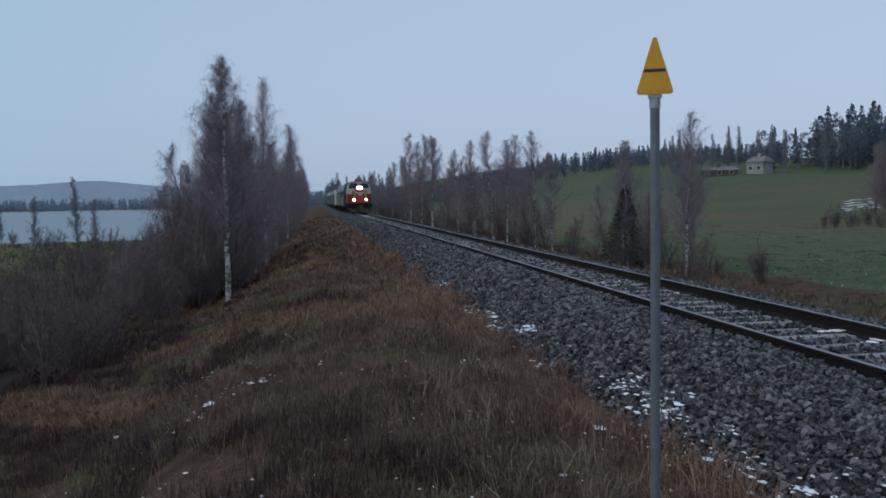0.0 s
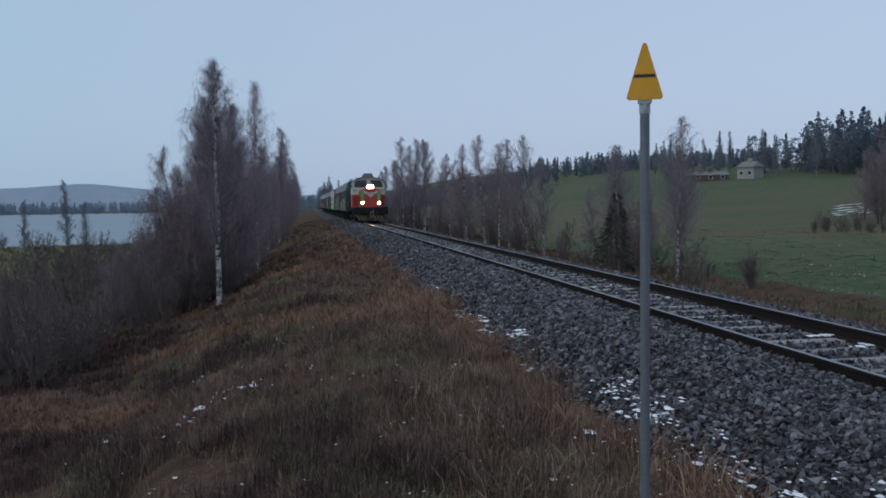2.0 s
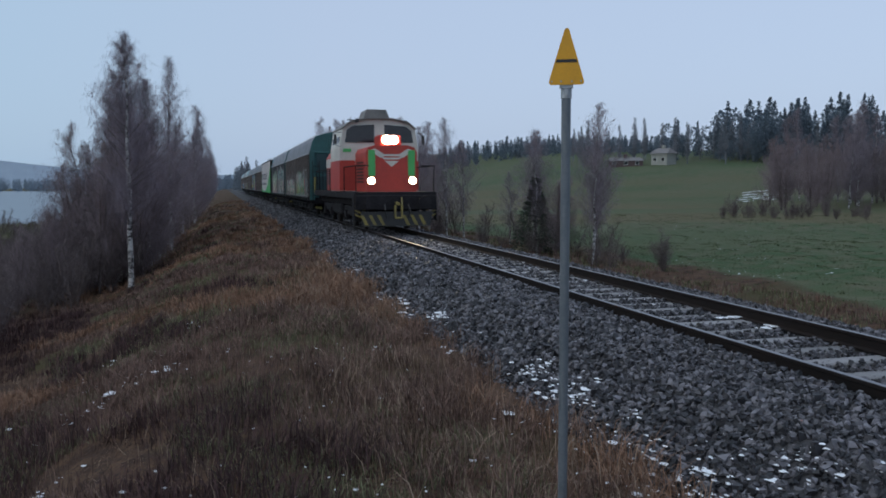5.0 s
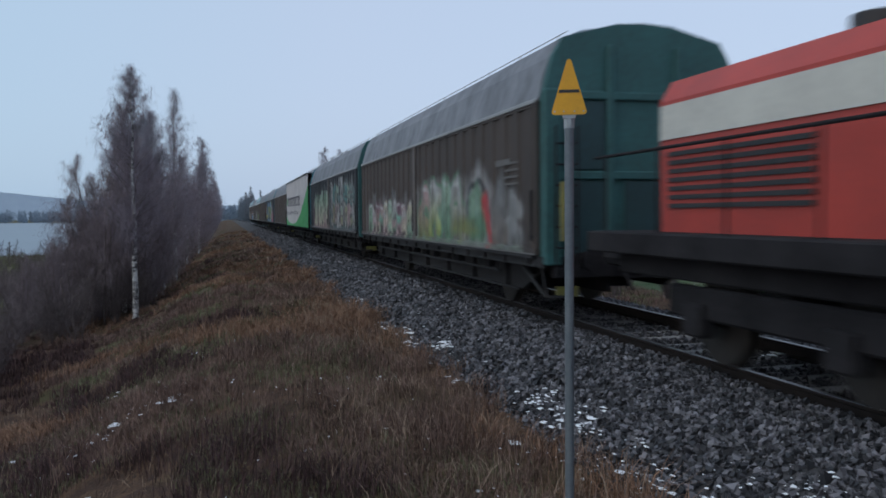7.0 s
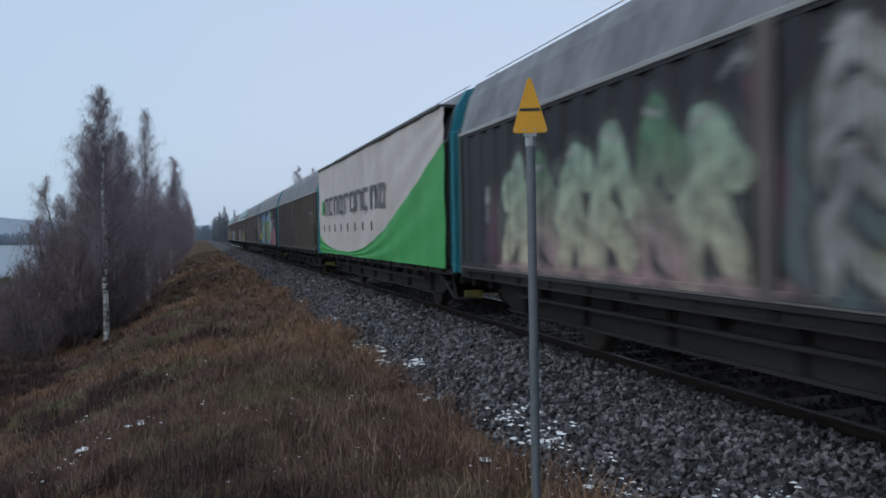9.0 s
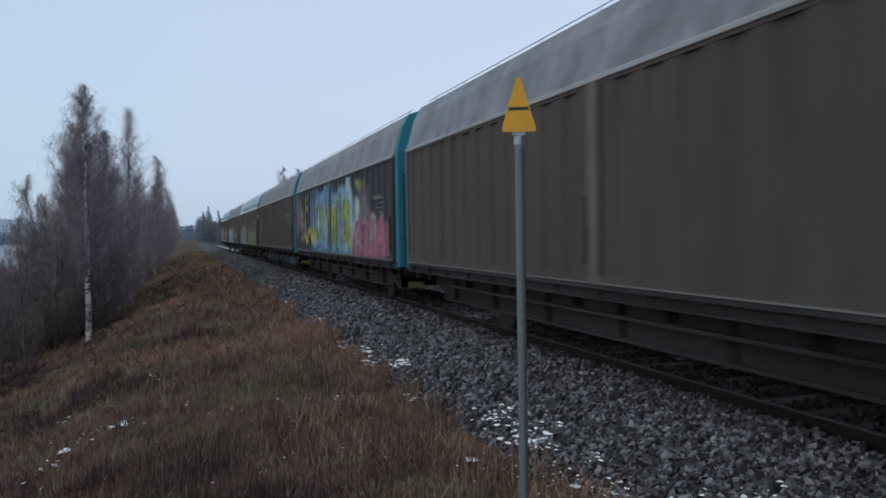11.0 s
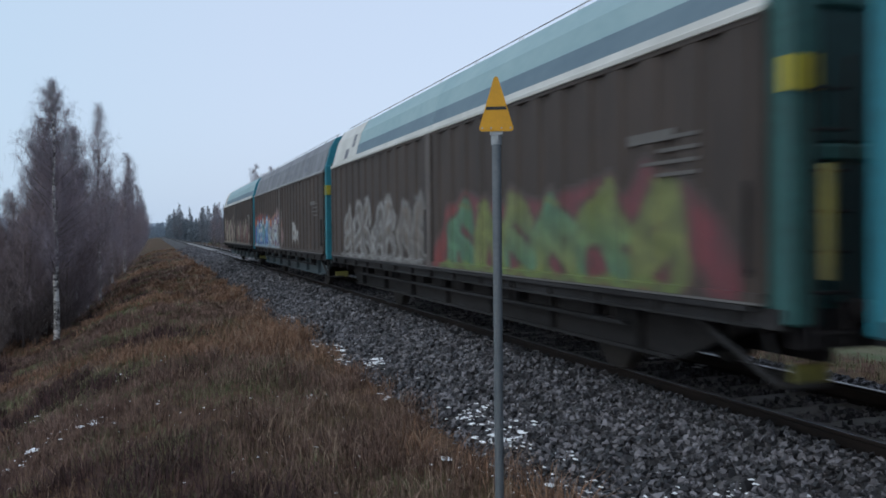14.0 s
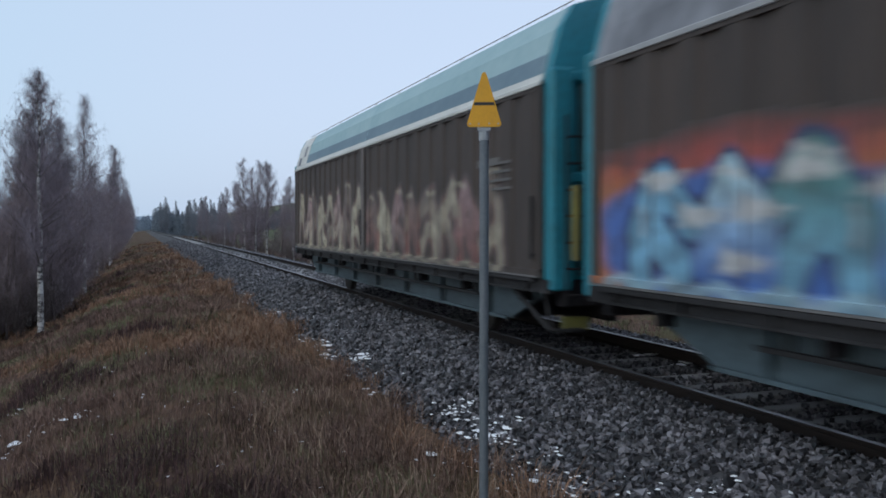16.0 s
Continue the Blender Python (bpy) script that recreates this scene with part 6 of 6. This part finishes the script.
# ---------------------------------------------------------------- grass, straw and old snow
def tufts(name, label, material, cx, cy, blades, height, spread, width, seed, lean=0.55):
    """Clumps of bent blades; each blade is a slim strip of two joints."""
    rng = np.random.default_rng(seed)
    n = len(cx) * blades
    bx = np.repeat(cx, blades) + rng.normal(0, 1, n) * spread
    by = np.repeat(cy, blades) + rng.normal(0, 1, n) * spread
    scale = np.repeat(rng.uniform(0.55, 1.25, len(cx)), blades)
    h = height * scale * rng.uniform(0.45, 1.15, n)
    a = np.repeat(rng.uniform(0, 6.283, len(cx)), blades) + rng.normal(0, 0.95, n)
    l = np.abs(rng.normal(0, lean, n)) * h
    w = width * rng.uniform(0.6, 1.3, n) * np.repeat(np.clip(np.hypot(cx + 6, cy) / 12, 1.0, 4.0), blades)
    z = lie(bx, by) - 0.02
    sa = a + rng.normal(1.57, 0.5, n)
    dx, dy, sx, sy = np.cos(a) * l, np.sin(a) * l, np.cos(sa) * w / 2, np.sin(sa) * w / 2
    V = np.empty((n, 5, 3))
    V[:, 0] = np.stack([bx - sx, by - sy, z], -1)
    V[:, 1] = np.stack([bx + sx, by + sy, z], -1)
    V[:, 2] = np.stack([bx + dx * 0.35 + sx * 0.8, by + dy * 0.35 + sy * 0.8, z + h * 0.6], -1)
    V[:, 3] = np.stack([bx + dx * 0.35 - sx * 0.8, by + dy * 0.35 - sy * 0.8, z + h * 0.6], -1)
    V[:, 4] = np.stack([bx + dx, by + dy, z + h * rng.uniform(0.7, 1.0, n)], -1)
    k = np.arange(n)[:, None] * 5
    faces = (k + np.array([[0, 1, 2, 3]])).tolist() + (k + np.array([[3, 2, 4]])).tolist()
    tagged(put(name, raw(name, V.reshape(-1, 3), faces), material), label, "grass", kind="stuff")


def scatter(rng, x0, x1, bands):
    xs, ys = [], []
    for y0, y1, per in bands:
        n = int((x1 - x0) * (y1 - y0) * per)
        xs.append(rng.uniform(x0, x1, n))
        ys.append(rng.uniform(y0, y1, n))
    return np.concatenate(xs), np.concatenate(ys)


def patchy(x, y, s=1.0, ph=0.0):
    return np.sin(x * 1.1 * s + ph) * np.sin(y * 0.8 * s + 2 * ph) + 0.6 * np.sin(x * 2.7 * s + y * 1.9 * s + ph)


def edge(y):
    """Ragged line where the grass meets the ballast."""
    return -2.88 - 0.24 * np.sin(y * 0.9) - 0.2 * np.sin(y * 2.3 + 1)


def verges():
    rng = np.random.default_rng(3)
    x, y = scatter(rng, -17.5, -2.6, [(-6, 2, 8), (2.0, 10, 32), (10, 20, 21), (20, 36, 9), (36, 70, 3.0), (70, 130, 0.9)])
    keep = x < edge(y)
    x, y = x[keep], y[keep]
    kind = patchy(x, y)
    near = x > edge(y) - 1.9
    m = (kind > -0.75) | near
    far_off = ~near & (patchy(x, y, 0.45, 1.7) + 0.25 * (edge(y) - 3.2 - x) - 0.09 * np.clip(y - 12, 0, 14) > 0.1)
    far_off = far_off | ((x < -5.4) & (y < 11) & (patchy(x, y, 0.7, 0.3) > -0.45))
    hz = m & far_off
    tufts("dark_weeds", "dark reddish dead weeds lower on the bank", M_HEATH, x[hz], y[hz], 22, 0.34, 0.13, 0.0075, 11, lean=0.75)
    m = m & ~far_off
    warm = m & ((x > edge(y) - 0.9 - 0.9 * np.sin(y * 0.37 + 1)) & (patchy(x, y, 1.6, 2.2) > -0.6) | ((y > 17) & (patchy(x, y, 0.3, 0.6) > -0.1)))
    tufts("rust_grass", "rust-orange dead grass bent over along the ballast", M_RUST, x[warm], y[warm], 22, 0.30, 0.11, 0.0075, 21, lean=0.9)
    m = m & ~warm
    tufts("dead_grass", "brown dead grass tufts on the bank", M_GRASS, x[m], y[m], 22, 0.27, 0.11, 0.0075, 1, lean=0.85)
    g = (kind < 0.05) & (x > edge(y) - 7) & (x < edge(y) - 0.9) & ((x > -6.4) | (y > 11))
    tufts("green_grass", "low olive winter grass among the dead tufts", M_GREEN, x[g], y[g], 20, 0.17, 0.12, 0.008, 2, lean=0.8)
    s = near & (rng.random(len(x)) < 0.4)
    tufts("straw", "tall pale straw along the ballast edge", M_STRAW, x[s], y[s], 12, 0.30, 0.10, 0.007, 4, lean=0.9)
    x, y = scatter(rng, -14, -4, [(3, 14, 1.6), (14, 30, 0.9), (30, 60, 0.35)])
    tufts("weed_stalks", "upright dry weed stalks over the grass", M_GRASS, x, y, 5, 0.55, 0.10, 0.008, 5, lean=0.2)
    x, y = scatter(rng, -3.1, -2.2, [(3, 12, 7), (12, 30, 4)])
    tufts("stray_grass", "thin dead grass growing through the ballast edge", M_GRASS, x, y, 7, 0.20, 0.06, 0.007, 9, lean=0.8)
    x, y = scatter(rng, -13, -3.0, [(2, 10, 9), (10, 22, 5)])
    tufts("pale_strands", "pale bent strands among the dead grass", M_STRAW, x, y, 5, 0.26, 0.14, 0.005, 10, lean=1.0)
    x, y = scatter(rng, 3.0, 11.5, [(9, 24, 7), (24, 45, 5), (45, 90, 2), (90, 160, 0.6)])
    tufts("dead_grass", "brown reedy grass below the far side of the track", M_GRASS, x[::2], y[::2], 14, 0.36, 0.12, 0.008, 6, lean=0.5)
    tufts("green_grass", "olive grass below the far side of the track", M_GREEN, x[1::2], y[1::2], 16, 0.26, 0.14, 0.009, 12, lean=0.6)
    x, y = scatter(rng, 11, 60, [(14, 45, 3.2), (45, 90, 1.0)])
    tufts("field_grass", "short green grass of the winter field", M_FIELD, x, y, 12, 0.07, 0.2, 0.012, 7, lean=1.0)
    x, y = scatter(rng, -60, -16, [(50, 110, 0.5), (110, 175, 0.45)])
    tufts("shore_reeds", "pale green-brown reeds on the lake shore", M_GREEN, x, y, 10, 0.7, 0.3, 0.02, 8)


verges()


def snow():
    """Remnants of wet snow: small flattened lumps in patches."""
    rng = np.random.default_rng(12)
    base = np.array([[math.cos(a), math.sin(a), 0] for a in np.linspace(0, 2 * math.pi, 8)[:-1]] + [[0.35, 0.1, 0.55], [-0.3, -0.2, 0.5]])
    fac = [[i, (i + 1) % 7, 7 if i in (5, 6, 0, 1) else 8] for i in range(7)] + [[1 + 1, 7, 8], [5, 8, 7]]
    # x, y, reach across, reach along, count, size
    beds = [(-3.0, 6.4, 0.5, 1.1, 150, 0.04), (-2.7, 8.4, 0.45, 1.0, 330, 0.05), (-2.65, 7.2, 0.5, 0.9, 140, 0.04), (-2.75, 13.4, 0.3, 1.2, 170, 0.055), (-2.7, 11.6, 0.3, 0.8, 30, 0.05), (-2.75, 16.5, 0.25, 1.2, 60, 0.06), (-2.7, 20.8, 0.2, 1.4, 60, 0.07),
            (-2.8, 27, 0.3, 2.5, 40, 0.08), (-2.75, 5.4, 0.6, 0.8, 200, 0.04), (-2.3, 4.8, 0.6, 0.7, 160, 0.04), (0.62, 9.9, 0.13, 0.12, 14, 0.075), (0.6, 9.1, 0.10, 0.10, 6, 0.06), (0.4, 12.6, 0.3, 1.6, 14, 0.035), (0.3, 17.5, 0.4, 2.5, 16, 0.04),
            (-7.2, 14.2, 0.8, 1.4, 30, 0.05), (-8.6, 15.6, 0.8, 1.5, 24, 0.05), (-7.5, 7.2, 0.5, 0.5, 110, 0.045), (-8.3, 9.6, 0.5, 0.6, 24, 0.035), (-7.9, 7.9, 0.6, 0.5, 20, 0.03), (-6.6, 17.5, 0.5, 0.5, 8, 0.05),
            (-5.5, 7.0, 2.6, 2.5, 60, 0.020), (-7.5, 11, 3.4, 5.0, 110, 0.022), (-5, 14, 2.6, 6, 80, 0.026), (17, 34, 4, 6, 40, 0.045), (19, 30, 4, 5, 40, 0.04), (22, 40, 6, 6, 36, 0.05), (26, 50, 8, 10, 30, 0.06), (-1.9, 12, 0.7, 6, 30, 0.025)]
    V, F, c = [], [], 0
    for x, y, rx, ry, n, s in beds:
        if -3.5 < x < -1.5:
            n, s = int(n * 0.42), s * 0.8
        hx, hy = x + rng.normal(0, 0.6, 5) * rx, y + rng.normal(0, 0.6, 5) * ry
        pick = rng.integers(0, 5, n)
        px, py = hx[pick] + rng.normal(0, 0.22, n) * rx, hy[pick] + rng.normal(0, 0.22, n) * ry
        for qx, qy in zip(px, py):
            sz = s * 0.46 * math.exp(rng.normal() * 0.55)
            z = float(lie(qx, qy)) + 0.01
            if abs(qx) < 3.1:
                z = max(z, float(np.interp(abs(qx), [0, 0.9, 1.95, 2.95, 3.3], [-0.17, -0.14, -0.185, -0.645, -0.83])))
            elif qx < 0:
                z += 0.03
            p = base * sz * rng.uniform(0.6, 1.3, (9, 1)) * np.array([1.1, 1.5, 0.5])
            V.append(p + np.array([qx, qy, z]))
            F += [[c + i for i in f] for f in fac]
            c += 9
    for k in range(5):
        for j in range(46):
            a, d = radians(34.0 + 0.055 * j + 0.15 * k + rng.normal() * 0.05), 140 + 6.5 * k + 0.16 * j
            qx, qy = -6 + d * math.sin(a), d * math.cos(a)
            V.append(base * rng.uniform(0.2, 0.5) * np.array([1, 1, 0.3]) + np.array([qx, qy, float(lie(qx, qy)) + 0.02]))
            F += [[c + i for i in f] for f in fac]
            c += 9
    tagged(put("snow_patches", raw("snow_patches", np.concatenate(V), F), M_SNOW), "scattered remnants of wet white snow", "snow", kind="stuff")


snow()


# ---------------------------------------------------------------- movement
def gone(t):
    """Metres the train has rolled at t: a nearly steady pace, first a little faster, then slower."""
    surge = np.interp(t, [0, 5.0, 6.2, 7.3, 7.9, 8.5, 9.0, 9.5, 10.6, 11.8, 12.5, 13.0, 13.5, 14.2, 14.8, 15.4, 16.0],
                      [0, 0.05, 0.5, 0.9, 0.9, 0.75, 0.45, 0.35, 0.7, 1.0, 1.05, 0.8, 0.5, 0.35, 0.05, 0.05, -0.1])
    return SPEED * t + float(surge)


def motions():
    """The train rolls by, with all its wheels turning."""
    for ob, y0 in TRAIN:
        walk(ob, [(k / 2, pose(0, y0 - gone(k / 2), 0)) for k in range(33)])
    for ws, y, r in WHEELS:
        walk(ws, [(k / 30, pose(0, y, r, math.degrees(gone(k / 30) / r) % 360, 0, 0)) for k in range(0, 481)])


motions()
